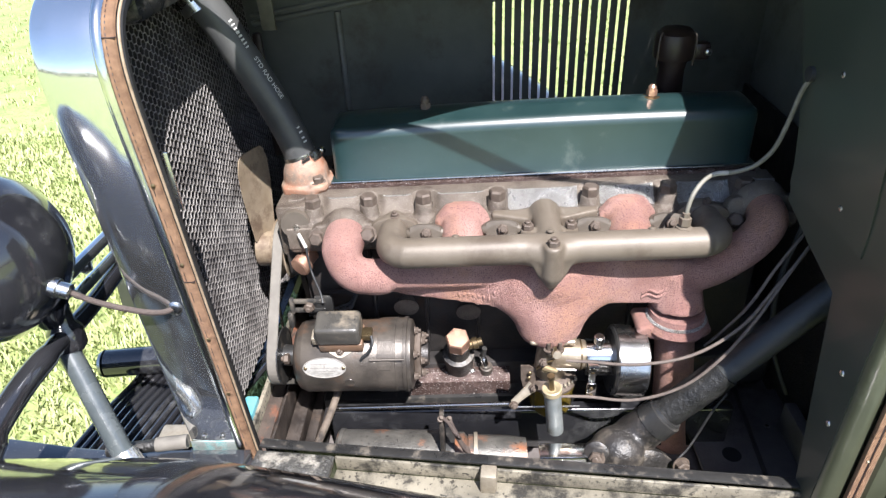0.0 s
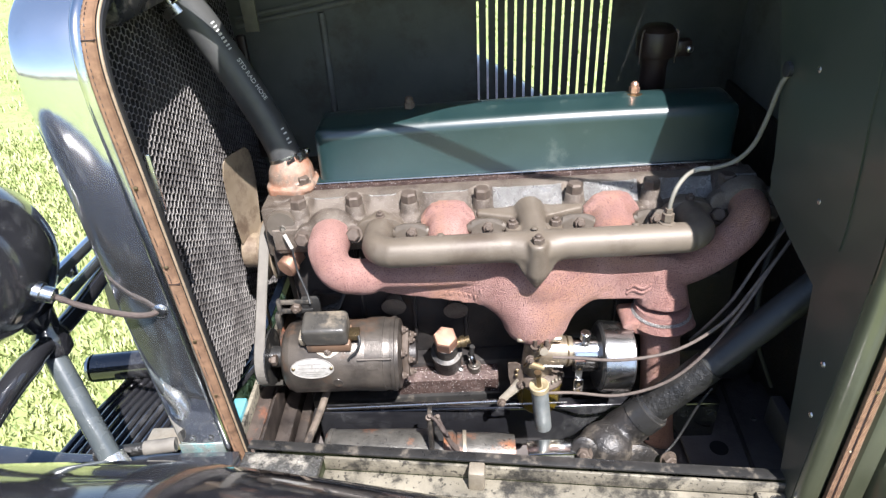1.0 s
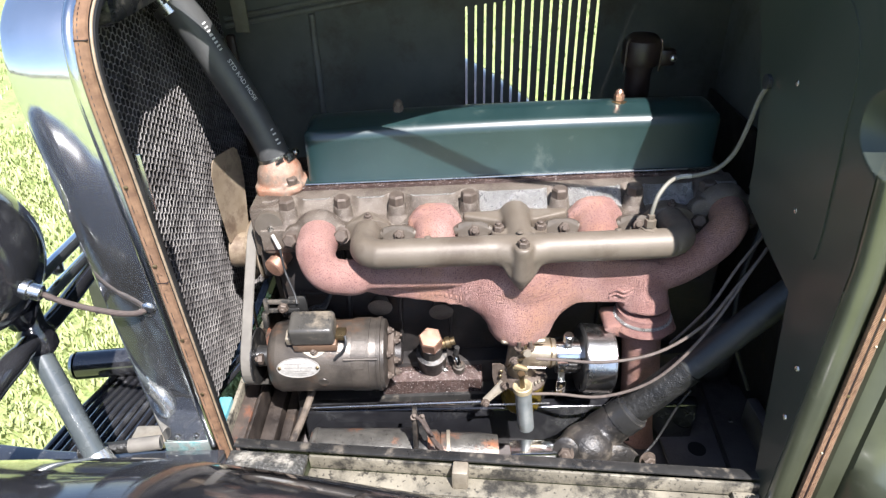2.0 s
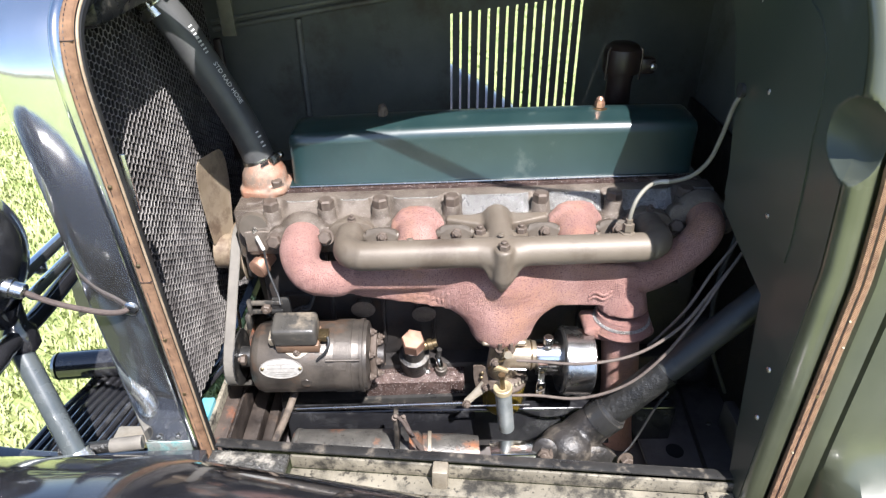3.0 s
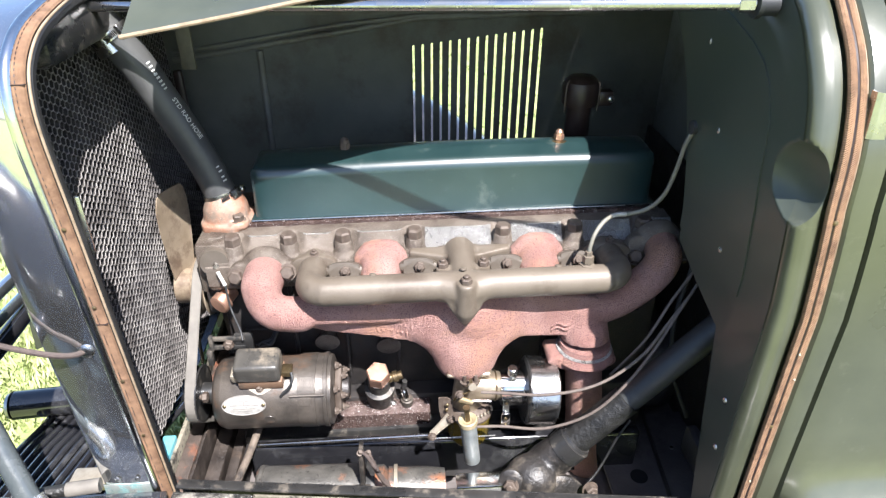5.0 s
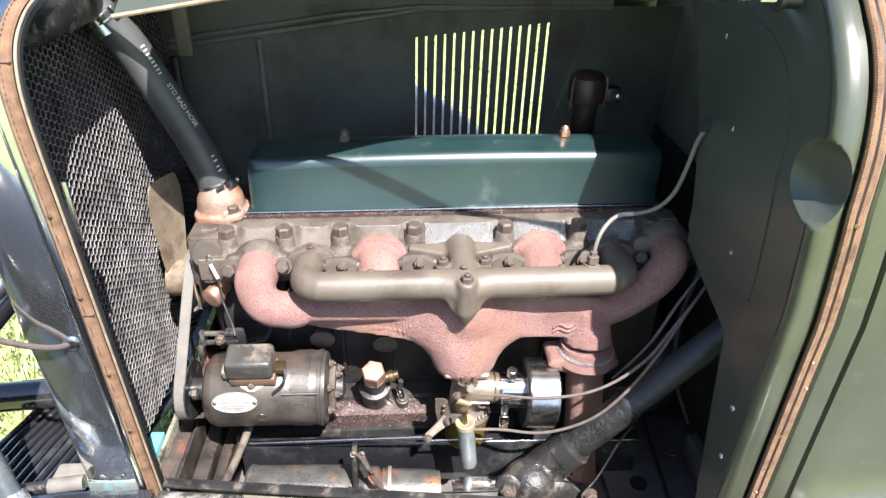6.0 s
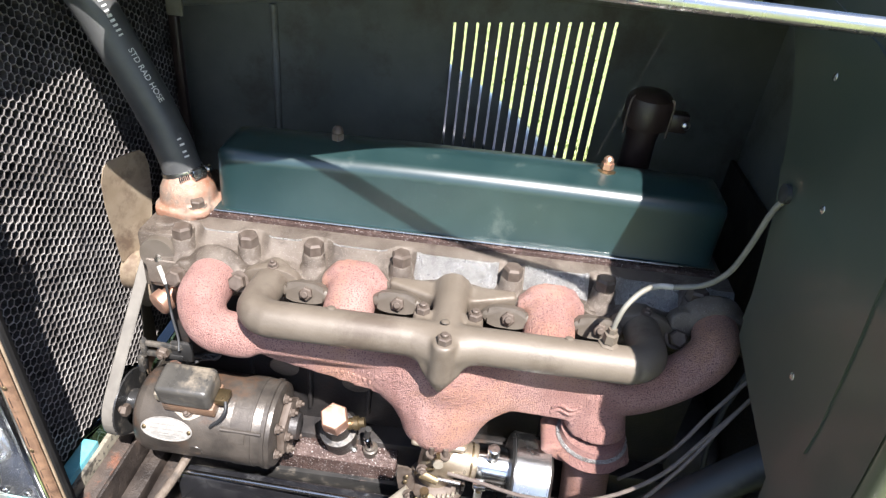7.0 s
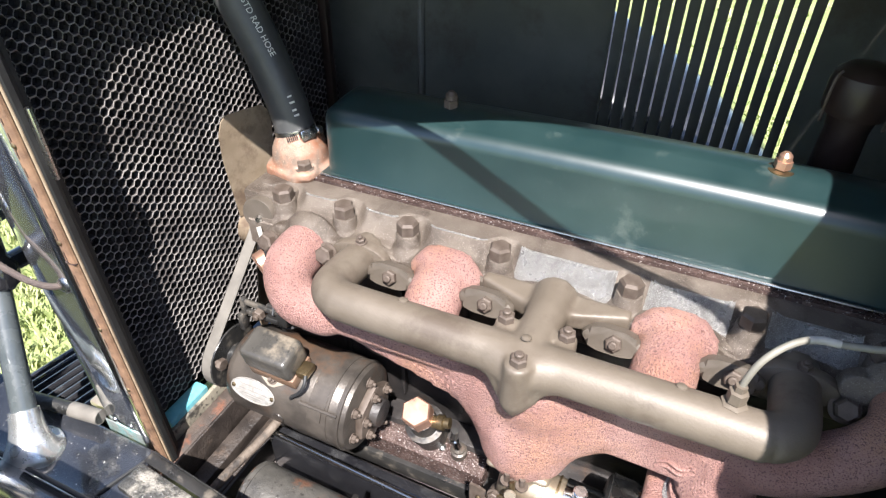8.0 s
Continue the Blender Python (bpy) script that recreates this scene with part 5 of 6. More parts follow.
    part("rear_boss", lathe(B(), (-0.342, GY, GZ), (1, 0, 0), [(0, 0.02), (0.010, 0.018), (0.012, 0.012)], 20), M_BLACKIRON, g)
    for a in (0.6, 1.7, 2.8, 3.9, 5.0):
        link_mesh("bracket_bolt", MESH_SMALLNUT, g, "", aim((-0.3418, GY + 0.030 * math.cos(a), GZ + 0.030 * math.sin(a)), (1, 0, 0)))
    # adjusting arm
    for za in (0.829, 0.846):
        part("adjusting_arm", box(B(), (-0.545, 0.718, za), (-0.490, 0.724, za + 0.008), 0.002), M_BLACKPAINT, g)
    part("adjusting_arm", box(B(), (-0.5465, 0.716, 0.827), (-0.539, 0.726, 0.856), 0.003), M_BLACKPAINT, g)
    part("adjusting_arm", box(B(), (-0.507, 0.720, 0.826), (-0.478, 0.727, 0.858), 0.003), M_BLACKPAINT, g)
    part("arm_lug", box(B(), (-0.552, 0.712, 0.802), (-0.543, 0.726, 0.83), 0.003), M_BLACKPAINT, g)
    link_mesh("arm_bolt", MESH_NUT, g, "", aim((-0.515, 0.718, 0.842), (0, -1, 0)))
    link_mesh("through_bolt", MESH_NUT, g, "bright bolt end", aim((-0.546, GY - 0.040, GZ + 0.028), (-1, 0, 0)))
    # pulley
    bm = lathe(B(), (-0.584, GY, GZ), (1, 0, 0), [(0, 0.020), (0.0, 0.046), (0.002, 0.047), (0.009, 0.036), (0.016, 0.047), (0.018, 0.046), (0.018, 0.018), (0.040, 0.016)], 32)
    part("pulley", bm, M_BLACKPAINT, g)
    return g


generator()
FY, FZ, FR = 0.842, 0.874, 0.050


def fan_belt():
    b = thing("fan_belt", (-0.575, 0.77, 0.70), "grey worn rubber fan belt round two pulleys", "belt")
    # loop round generator pulley, fan pulley and the hidden crank pulley
    discs = [((GY, GZ), 0.0455), ((FY, FZ), FR), ((0.885, 0.60), 0.06)]
    hull = []
    for (cy, cz), r in discs:
        hull += [(cy + r * math.cos(a), cz + r * math.sin(a)) for a in [2 * math.pi * k / 40 for k in range(40)]]
    hull = sorted(set(hull))
    def half(ps):
        out = []
        for p in ps:
            while len(out) > 1 and (out[-1][0] - out[-2][0]) * (p[1] - out[-2][1]) - (out[-1][1] - out[-2][1]) * (p[0] - out[-2][0]) <= 0:
                out.pop()
            out.append(p)
        return out[:-1]
    loop = half(hull) + half(hull[::-1])
    n = len(loop)
    rows = []
    for (x, d) in ((-0.5835, 0.0), (-0.582, 0.0015), (-0.568, 0.0015), (-0.5665, 0.0), (-0.571, -0.009), (-0.579, -0.009), (-0.5835, 0.0)):
        row = []
        for k in range(n + 1):
            a, c, q = loop[(k - 1) % n], loop[(k + 1) % n], loop[k % n]
            ty, tz = c[0] - a[0], c[1] - a[1]
            m = math.hypot(ty, tz)
            row.append((x, q[0] + tz / m * d, q[1] - ty / m * d))
        rows.append(row)
    part("band", sheet(B(), rows), M_BELT, b)
    return b


fan_belt()


def fan():
    f = thing("cooling_fan", (-0.60, FY, FZ), "tan painted two-blade steel cooling fan", "fan")
    part("pulley", lathe(B(), (-0.586, FY, FZ), (1, 0, 0), [(0, 0.02), (0, 0.051), (0.002, 0.052), (0.011, 0.040), (0.020, 0.052), (0.022, 0.051), (0.022, 0.03)], 32), M_FAN, f)
    part("hub", lathe(B(), (-0.625, FY, FZ), (1, 0, 0), [(0, 0.0), (0.001, 0.020), (0.006, 0.030), (0.03, 0.030), (0.038, 0.024)], 28), M_FAN, f)
    for k in range(2):
        a0 = math.pi * k + radians(86)
        rows = []
        for r in (0.024, 0.05, 0.08, 0.115, 0.15, 0.168, 0.175):
            w = 0.026 + 0.018 * min(1, r / 0.12) - (0.014 if r > 0.17 else 0.006 if r > 0.16 else 0)
            tw = radians(38 - 60 * r)
            row = []
            for s in (-1, -0.5, 0, 0.5, 1):
                u = s * w
                t, x = u * math.cos(tw), -u * math.sin(tw) - 0.003 * (1 - s * s)
                row.append((-0.607 + x * 0.55, FY + r * math.cos(a0) - t * math.sin(a0), FZ + r * math.sin(a0) + t * math.cos(a0)))
            rows.append(row)
        part("blade", sheet(B(), rows, 0.0016), M_FAN, f)
    return f


fan()


# ---- front wing, lamp, braces ----
def wing_rows(side):
    """Skin of a front wing: flat apron beside the shell, then a high rounded crown."""
    rows = []
    for k in range(37):
        x = -1.60 + 1.9 * k / 36
        drop = 0.0 if x < -0.56 else 0.30 * (x + 0.56) ** 1.12
        rise = min(1.0, max(0.0, (-0.80 - x) / 0.22))
        drop -= 0.10 * rise * rise * (3 - 2 * rise)
        front = 0.9 * min(0.0, x + 1.0) ** 2
        inner = 0.566 if x < -0.585 else 0.458 - 0.1025 * (x + 0.58)
        prof = [(0.566, 0.660), (0.566, 0.690), (0.562, 0.692), (0.52, 0.694), (0.485, 0.697), (0.468, 0.708), (0.452, 0.740), (0.436, 0.785), (0.418, 0.830), (0.396, 0.872), (0.366, 0.912), (0.326, 0.952), (0.276, 0.986), (0.215, 1.005), (0.15, 0.998), (0.09, 0.96), (0.05, 0.89), (0.035, 0.80), (0.03, 0.66)]
        out = []
        for y, z in prof:
            f = min(1.0, max(0.0, (z - 0.69) / 0.18))
            yy = min(y, inner) if x > -0.585 else y
            out.append((x, side(yy), z - drop * (0.35 + 0.65 * f) - front))
        rows.append(out)
    return rows


def front_wing():
    w = thing("front_wing", (-0.7, 0.4, 0.3), "glossy black enamelled front wing", "wing")
    rows = wing_rows(lambda y: y)
    part("crown", sheet(B(), [r[5:] for r in rows]), M_BLACK, w)
    part("inner_apron", sheet(B(), [r[:6] for r in rows]), M_APRON, w)
    bead = [(r[5][0], r[5][1] + 0.006, r[5][2] - 0.004) for r in rows if r[5][0] < -0.59]
    part("welt", tube(B(), bead, 0.0035, 8), M_RUBBER, w, "black welt along the seam")
    part("apron_seam", tube(B(), [(-0.594, 0.552, 0.694), (-0.602, 0.52, 0.6955), (-0.610, 0.484, 0.699)], 0.0022, 8), M_RUBBER, w)
    return w


front_wing()


def far_wing():
    w = thing("far_front_wing", (-0.4, 1.5, 0.4), "glossy black enamelled front wing beyond the bonnet", "wing")
    rows = []
    for k in range(31):
        x = -1.2 + 1.7 * k / 30
        crown = 1.045 - 0.9 * max(0.0, x + 0.36) ** 1.55 if x > -0.36 else 1.045 - 0.35 * (x + 0.36) ** 2
        crown = max(crown, 0.62)
        rows.append([(x, 1.55 + dy, max(0.4, crown - dz)) for dy, dz in ((-0.27, 0.4), (-0.25, 0.25), (-0.20, 0.12), (-0.13, 0.045), (-0.06, 0.008), (0.0, 0.0), (0.08, 0.02), (0.14, 0.08), (0.17, 0.2), (0.175, 0.4))])
    part("skin", sheet(B(), rows), M_BLACK, w)
    return w


far_wing()
LAMP = Vector((-0.852, 0.578, 1.034))


def headlamp():
    h = thing("headlamp", LAMP, "glossy black bowl headlamp on a forked stand", "headlamp")
    part("bowl", lathe(B(), LAMP + Vector((-0.06, 0, 0)), (1, -0.12, 0.0), [(0, 0.110), (0.012, 0.112), (0.05, 0.110), (0.085, 0.099), (0.112, 0.077), (0.130, 0.048), (0.138, 0.018), (0.139, 0)], 44), M_BLACK, h)
    part("rim", lathe(B(), LAMP + Vector((-0.075, 0, 0)), (1, 0, 0), [(0, 0.098), (0.002, 0.110), (0.012, 0.112), (0.018, 0.106)], 44), M_CHROME, h)
    part("cable_socket", lathe(B(), (-0.786, 0.556, 1.004), (1, 0.0, -0.42), [(0, 0.013), (0.012, 0.013), (0.013, 0.0105), (0.026, 0.0105), (0.028, 0.008)], 18), M_STEEL, h, "bright knurled cable socket")
    part("mount_boss", lathe(B(), (-0.835, 0.595, 0.915), (0.0, -0.05, 1), [(0, 0.016), (0.02, 0.026), (0.035, 0.034)], 20), M_BLACK, h)
    part("cable", tube(B(), spline([(-0.762, 0.556, 0.993), (-0.73, 0.554, 0.978), (-0.685, 0.556, 0.962), (-0.660, 0.564, 0.953), (-0.647, 0.576, 0.951)], 5), 0.0038, 10), M_BROWNCABLE, h, "dark brown cloth-braided cable")
    return h


headlamp()


def lamp_stand():
    s = thing("lamp_stand", (-0.85, 0.55, 0.69), "black cast lamp stand with tie bar and braces", "lamp stand")
    part("arm", tube(B(), spline([(-0.83, 0.606, 0.888), (-0.83, 0.56, 0.890), (-0.835, 0.50, 0.886), (-0.84, 0.44, 0.872), (-0.845, 0.40, 0.845), (-0.85, 0.37, 0.80)], 5), [0.018] * 6 + [0.021] * 10 + [0.026] * 10, 14, flat=0.8), M_BLACK, s)
    part("joint", lathe(B(), (-0.83, 0.60, 0.862), (0, 0.1, 1), [(0, 0.018), (0.008, 0.024), (0.034, 0.024), (0.046, 0.016), (0.075, 0.016)], 20), M_BLACK, s)
    part("tie_bar", tube(B(), spline([(-0.83, 0.606, 0.888), (-0.83, 0.66, 0.884), (-0.83, 0.74, 0.886), (-0.83, 0.9, 0.89), (-0.83, 1.2, 0.89)], 5), 0.0175, 14, flat=0.8), M_BLACK, s)
    part("brace", tube(B(), [(-0.83, 0.594, 0.868), (-0.738, 0.500, 0.702)], 0.0150, 16), M_BRACE, s, "grey-blue tube brace")
    ft = part("brace_foot", tube(B(), spline([(-0.735, 0.498, 0.694), (-0.735, 0.498, 0.699), (-0.7375, 0.5005, 0.707), (-0.745, 0.508, 0.720), (-0.757, 0.520, 0.741)], 4), [0.038, 0.038, 0.0375, 0.0368, 0.036, 0.034, 0.0325, 0.031, 0.029, 0.027, 0.025, 0.0235, 0.022, 0.0208, 0.0197, 0.0188, 0.018], 26), M_BOOT, s, "bright worn foot flange")
    for q in ((-0.757, 0.503), (-0.713, 0.493)):
        link_mesh("foot_bolt", MESH_SMALLNUT, ft, "", aim((q[0], q[1], 0.6995), (0, 0, 1)))
    part("stay_tube", tube(B(), [(-0.805, 0.552, 0.706), (-0.69, 0.569, 0.706)], 0.0095, 14), M_PIPEGREY, s, "grimy stay tube on the apron")
    part("stay_sleeve", tube(B(), [(-0.735, 0.5625, 0.706), (-0.69, 0.569, 0.706)], 0.0108, 14), M_BELT, s)
    part("badge_bar", tube(B(), [(-0.83, 0.630, 0.955), (-0.83, 0.80, 0.947), (-0.83, 1.1, 0.94)], 0.0100, 12), M_CHROME, s, "dull chrome bar")
    part("badge_bar", tube(B(), [(-0.83, 0.655, 0.918), (-0.83, 0.80, 0.911), (-0.83, 1.1, 0.905)], 0.0085, 12), M_CHROME, s, "dull chrome bar")
    part("bar_nut", lathe(B(), (-0.835, 0.700, 0.936), (0.3, -0.6, 0.6), [(0, 0.012), (0.012, 0.012), (0.015, 0.008)], 6), M_STEEL, s)
    return s


lamp_stand()


def front_apron():
    a = thing("front_apron", (-0.85, 0.8, 0.6), "ribbed black front apron between the frame horns", "apron")
    for k in range(15):
        x = -0.94 + 0.0165 * k
        part("rib", tube(B(), [(x, 0.60, 0.612 + 0.05 * (x + 0.94)), (x + 0.035, 0.72, 0.625 + 0.05 * (x + 0.94)), (x + 0.07, 0.84, 0.622 + 0.05 * (x + 0.94))], 0.0075, 10, flat=0.8), M_BLACK, a)
    part("sheet", sheet(B(), [[(-0.955, 0.58, 0.603), (-0.90, 0.82, 0.612), (-0.88, 1.2, 0.60)], [(-0.69, 0.58, 0.617), (-0.66, 0.84, 0.622), (-0.66, 1.2, 0.61)]], 0.003), M_BLACK, a)
    part("crank_cover", lathe(B(), (-0.945, 0.805, 0.650), (1.0, 0.10, 0.0), [(0, 0.022), (0.004, 0.0265), (0.25, 0.0265)], 24), M_BLACK, a, "black tube with a bright end")
    part("bright_end", lathe(B(), (-0.9455, 0.805, 0.650), (-1.0, -0.10, 0.0), [(0, 0.026), (0.006, 0.024), (0.006, 0.016)], 24), M_STEEL, a)
    part("dirty_ledge", box(B(), (-0.765, 0.60, 0.655), (-0.70, 0.64, 0.667), 0.004), M_TARNISH, a)
    return a


front_apron()


# ---- carburettor, air cleaner, fuel parts ----
def carburettor():
    c = thing("carburettor", (-0.13, 0.66, 0.70), "brassy aluminium carburettor under the manifold", "carburettor")
    bm = B()
    tube(bm, spline([(-0.140, 0.674, 0.815), (-0.140, 0.674, 0.795), (-0.136, 0.673, 0.783), (-0.122, 0.672, 0.778), (-0.098, 0.672, 0.776), (-0.090, 0.672, 0.775)], 5), [0.021] * 11 + [0.0235] * 15, 22)
    lathe(bm, (-0.140, 0.674, 0.738), (0, 0, 1), [(0, 0.026), (0.03, 0.024), (0.06, 0.021)], 22)
    box(bm, (-0.176, 0.655, 0.806), (-0.104, 0.693, 0.816), 0.004)
    ob = part("body", bm, M_ALU, c, "warm grey cast aluminium body")
    remeshed(ob, 0.0026, 4)
    part("horn_seam", lathe(B(), (-0.0985, 0.672, 0.776), (1, 0, -0.05), [(0, 0.0236), (0.0006, 0.0248), (0.0022, 0.0248), (0.0028, 0.0236)], 26), M_BRASS, c)
    part("horn_sleeve", lathe(B(), (-0.0905, 0.672, 0.7755), (1, 0, -0.05), [(0, 0.0236), (0.0005, 0.0252), (0.040, 0.0252), (0.0405, 0.0236)], 30), M_BAND, c, "bright clamped sleeve")
    part("bowl", lathe(B(), (-0.137, 0.672, 0.664), (0, 0, 1), [(0, 0.010), (0.002, 0.022), (0.008, 0.031), (0.018, 0.0345), (0.052, 0.035), (0.056, 0.037), (0.061, 0.037), (0.062, 0.034)], 30), M_OCHRE, c, "ochre lacquered float bowl")
    part("bowl_cover", lathe(B(), (-0.137, 0.672, 0.7265), (0, 0, 1), [(0, 0.038), (0.004, 0.0385), (0.008, 0.036), (0.014, 0.030), (0.018, 0.020)], 28), M_BOLT, c, "dark cast bowl cover")
    # raised marks on the cover, worn past reading
    for k in range(6):
        part("cast_bar", box(B(), (-0.134 + 0.006 * k, 0.6365 + 0.0007 * k * k, 0.7375), (-0.1305 + 0.006 * k, 0.642 + 0.0007 * k * k, 0.7425), 0.0008), M_TARNISH, c)
    part("drain_plug", lathe(B(), (-0.137, 0.672, 0.652), (0, 0, 1), [(0, 0.006), (0.012, 0.006)], 6), M_BRASS, c)
    # side bracket with its lever and nuts
    bm = sheet(B(), [[(-0.188, 0.650, 0.776), (-0.176, 0.648, 0.778), (-0.166, 0.650, 0.770)], [(-0.187, 0.649, 0.752), (-0.176, 0.646, 0.752), (-0.166, 0.650, 0.752)], [(-0.182, 0.650, 0.726), (-0.174, 0.648, 0.724), (-0.166, 0.652, 0.728)]], 0.003)
    part("choke_bracket", bm, M_BOLT, c, "grimy dark bracket")
    bm = B()
    tube(bm, [(-0.170, 0.636, 0.746), (-0.186, 0.631, 0.732), (-0.200, 0.627, 0.719)], [0.0085, 0.0062, 0.0055], 14, flat=0.45)
    part("choke_lever", bm, M_TARNISH, c, "dull tapered lever")
    for p, r in (((-0.170, 0.632, 0.746), 0), ((-0.200, 0.623, 0.719), 0), ((-0.175, 0.640, 0.768), 1), ((-0.176, 0.640, 0.758), 1), ((-0.157, 0.636, 0.793), 0), ((-0.148, 0.638, 0.778), 1)):
        link_mesh("lever_nut", MESH_SMALLNUT if r == 0 else MESH_SCREW, c, "", aim(p, (0.1, -1, 0.3)))
    bm = tube(B(), spline([(-0.164, 0.642, 0.776), (-0.156, 0.638, 0.790), (-0.144, 0.636, 0.797), (-0.138, 0.637, 0.806), (-0.140, 0.642, 0.818)], 4), 0.0036, 10, flat=0.6)
    part("linkage", bm, M_BRASS, c)
    part("linkage_arm", tube(B(), [(-0.158, 0.634, 0.786), (-0.136, 0.632, 0.778)], [0.006, 0.0045], 10, flat=0.5), M_BRASS, c)
    part("spring_eye", lathe(B(), (-0.138, 0.632, 0.812), (0.1, -1, 0.2), [(0, 0.0062), (0.003, 0.0062), (0.0032, 0.003)], 14), M_TARNISH, c)
    for k, x in enumerate((-0.148, -0.131)):
        part("flange_stud", lathe(B(), (x, 0.650, 0.800), (0, 0, 1), [(0, 0.0032), (0.018, 0.0032)], 10), M_BOLT, c)
        link_mesh("flange_nut", MESH_SMALLNUT, c, "", aim((x, 0.650, 0.806), (0, 0, -1)))
    part("throttle_spindle", tube(B(), [(-0.150, 0.636, 0.780), (-0.108, 0.634, 0.779)], 0.0026, 10), M_STEEL, c)
    # plated strap that holds both cables
    part("cable_bracket", box(B(), (-0.0925, 0.619, 0.733), (-0.0785, 0.622, 0.764), 0.0015), M_BAND, c, "bright plated cable strap")
    part("strap_stem", box(B(), (-0.0905, 0.6225, 0.760), (-0.0805, 0.625, 0.806), 0.001), M_BRUSHED, c)
    part("strap_top", box(B(), (-0.094, 0.612, 0.798), (-0.078, 0.626, 0.805), 0.0025), M_BAND, c)
    for z in (0.742, 0.755, 0.784):
        link_mesh("strap_screw", MESH_SCREW, c, "", aim((-0.0855, 0.6188 if z < 0.76 else 0.6222, z), (0, -1, 0)))
    part("clamp_screw", lathe(B(), (-0.072, 0.662, 0.799), (0, -0.1, 1), [(0, 0.0075), (0.004, 0.0075), (0.0045, 0.005), (0.010, 0.005), (0.0105, 0.0078), (0.022, 0.0078), (0.023, 0.0065)], 14), M_STEEL, c)
    return c


carburettor()


def air_cleaner():
    a = thing("air_cleaner", (-0.03, 0.68, 0.72), "round air cleaner with a polished metal band", "air cleaner")
    c = Vector((-0.052, 0.672, 0.764))
    part("drum", lathe(B(), c, (1, 0, -0.06), [(0, 0.026), (0.001, 0.049), (0.004, 0.0530), (0.049, 0.0530), (0.051, 0.0505), (0.055, 0.040)], 44), M_BLACKPAINT, a)
    part("band", lathe(B(), c + Vector((0.0055, 0, 0)), (1, 0, -0.06), [(0, 0.0532), (0.0002, 0.0547), (0.0015, 0.0547), (0.002, 0.0541), (0.041, 0.0541), (0.0415, 0.0547), (0.043, 0.0547), (0.0432, 0.0532)], 48), M_BRUSHED, a, "polished steel band")
    part("neck", lathe(B(), c + Vector((-0.034, 0, 0.003)), (1, 0, -0.06), [(0, 0.0255), (0.035, 0.0255)], 24), M_BRUSHED, a)
    return a


air_cleaner()


def dashpot():
    d = thing("primer_cylinder", (-0.145, 0.618, 0.68), "grey painted tube with brass cap and rod", "cylinder")
    b = Vector((-0.137, 0.604, 0.684))
    ax = Vector((-0.011, -0.004, 0.1)).normalized()
    part("barrel", lathe(B(), b, ax, [(0, 0.0105), (0.001, 0.0125), (0.084, 0.0125)], 24), M_GREYTUBE, d)
    part("cap", lathe(B(), b + ax * 0.0835, ax, [(0, 0.0132), (0.001, 0.0145), (0.009, 0.0145), (0.010, 0.0130), (0.0085, 0.0085), (0.006, 0.006)], 26), M_CAP, d, "pale yellowed cap")
    part("rod", lathe(B(), b + ax * 0.09, ax, [(0, 0.0038), (0.022, 0.0038), (0.0225, 0.0055), (0.028, 0.0055)], 12), M_BRASS, d)
    return d


dashpot()


def throttle_rod():
    t = thing("throttle_rod", (-0.35, 0.66, 0.68), "bright steel control rod along the block", "rod")
    part("bar", tube(B(), [(-0.50, 0.672, 0.664), (-0.205, 0.640, 0.704)], 0.0038, 12), M_BRUSHED, t)
    part("wire", tube(B(), [(-0.205, 0.622, 0.715), (-0.10, 0.622, 0.716)], 0.0016, 8), M_STEEL, t)
    return t


throttle_rod()


def oil_filler():
    o = thing("oil_filler", (-0.285, 0.72, 0.69), "oil filler neck with a copper hex cap", "oil filler")
    ax = Vector((0.0, -0.42, 0.9)).normalized()
    b = Vector((-0.284, 0.738, 0.712))
    part("neck", lathe(B(), b - ax * 0.03, ax, [(0, 0.024), (0.042, 0.024), (0.044, 0.026), (0.054, 0.026), (0.056, 0.019), (0.085, 0.018)], 26), M_OILBLACK, o)
    part("hex_cap", lathe(B(), b + ax * 0.055, ax, [(0, 0.0195), (0.024, 0.0195), (0.0265, 0.0175), (0.0268, 0)], 6), M_COPPER, o, "worn copper hex cap")
    part("fitting", lathe(B(), b + ax * 0.05 + Vector((0.012, 0, 0)), (1, 0.12, 0.25), [(0, 0.008), (0.012, 0.008), (0.013, 0.010), (0.020, 0.010), (0.021, 0.007), (0.028, 0.007)], 12), M_BRASS, o, "small brass fitting")
    p = thing("petcock", (-0.24, 0.735, 0.69), "bright steel petcock with a black lever", "tap")
    part("base", lathe(B(), (-0.238, 0.738, 0.683), (0, -0.2, 1), [(0, 0.011), (0.012, 0.011), (0.013, 0.008), (0.016, 0.008)], 18), M_GEN, p)
    part("stem", lathe(B(), (-0.239, 0.735, 0.698), (-0.25, -0.1, 1), [(0, 0.0055), (0.018, 0.0055), (0.02, 0.004), (0.026, 0.004)], 12), M_BAND, p)
    part("lever", tube(B(), [(-0.243, 0.732, 0.722), (-0.241, 0.728, 0.742)], 0.0045, 10), M_BLACKPAINT, p)
    s = thing("ledge_stud", (-0.263, 0.735, 0.684), "small bright dome stud on the oily ledge", "stud")
    part("dome", lathe(B(), (-0.262, 0.737, 0.683), (0, 0, 1), [(0, 0.0052), (0.003, 0.005), (0.005, 0.003), (0.006, 0)], 14), M_STEEL, s)


oil_filler()


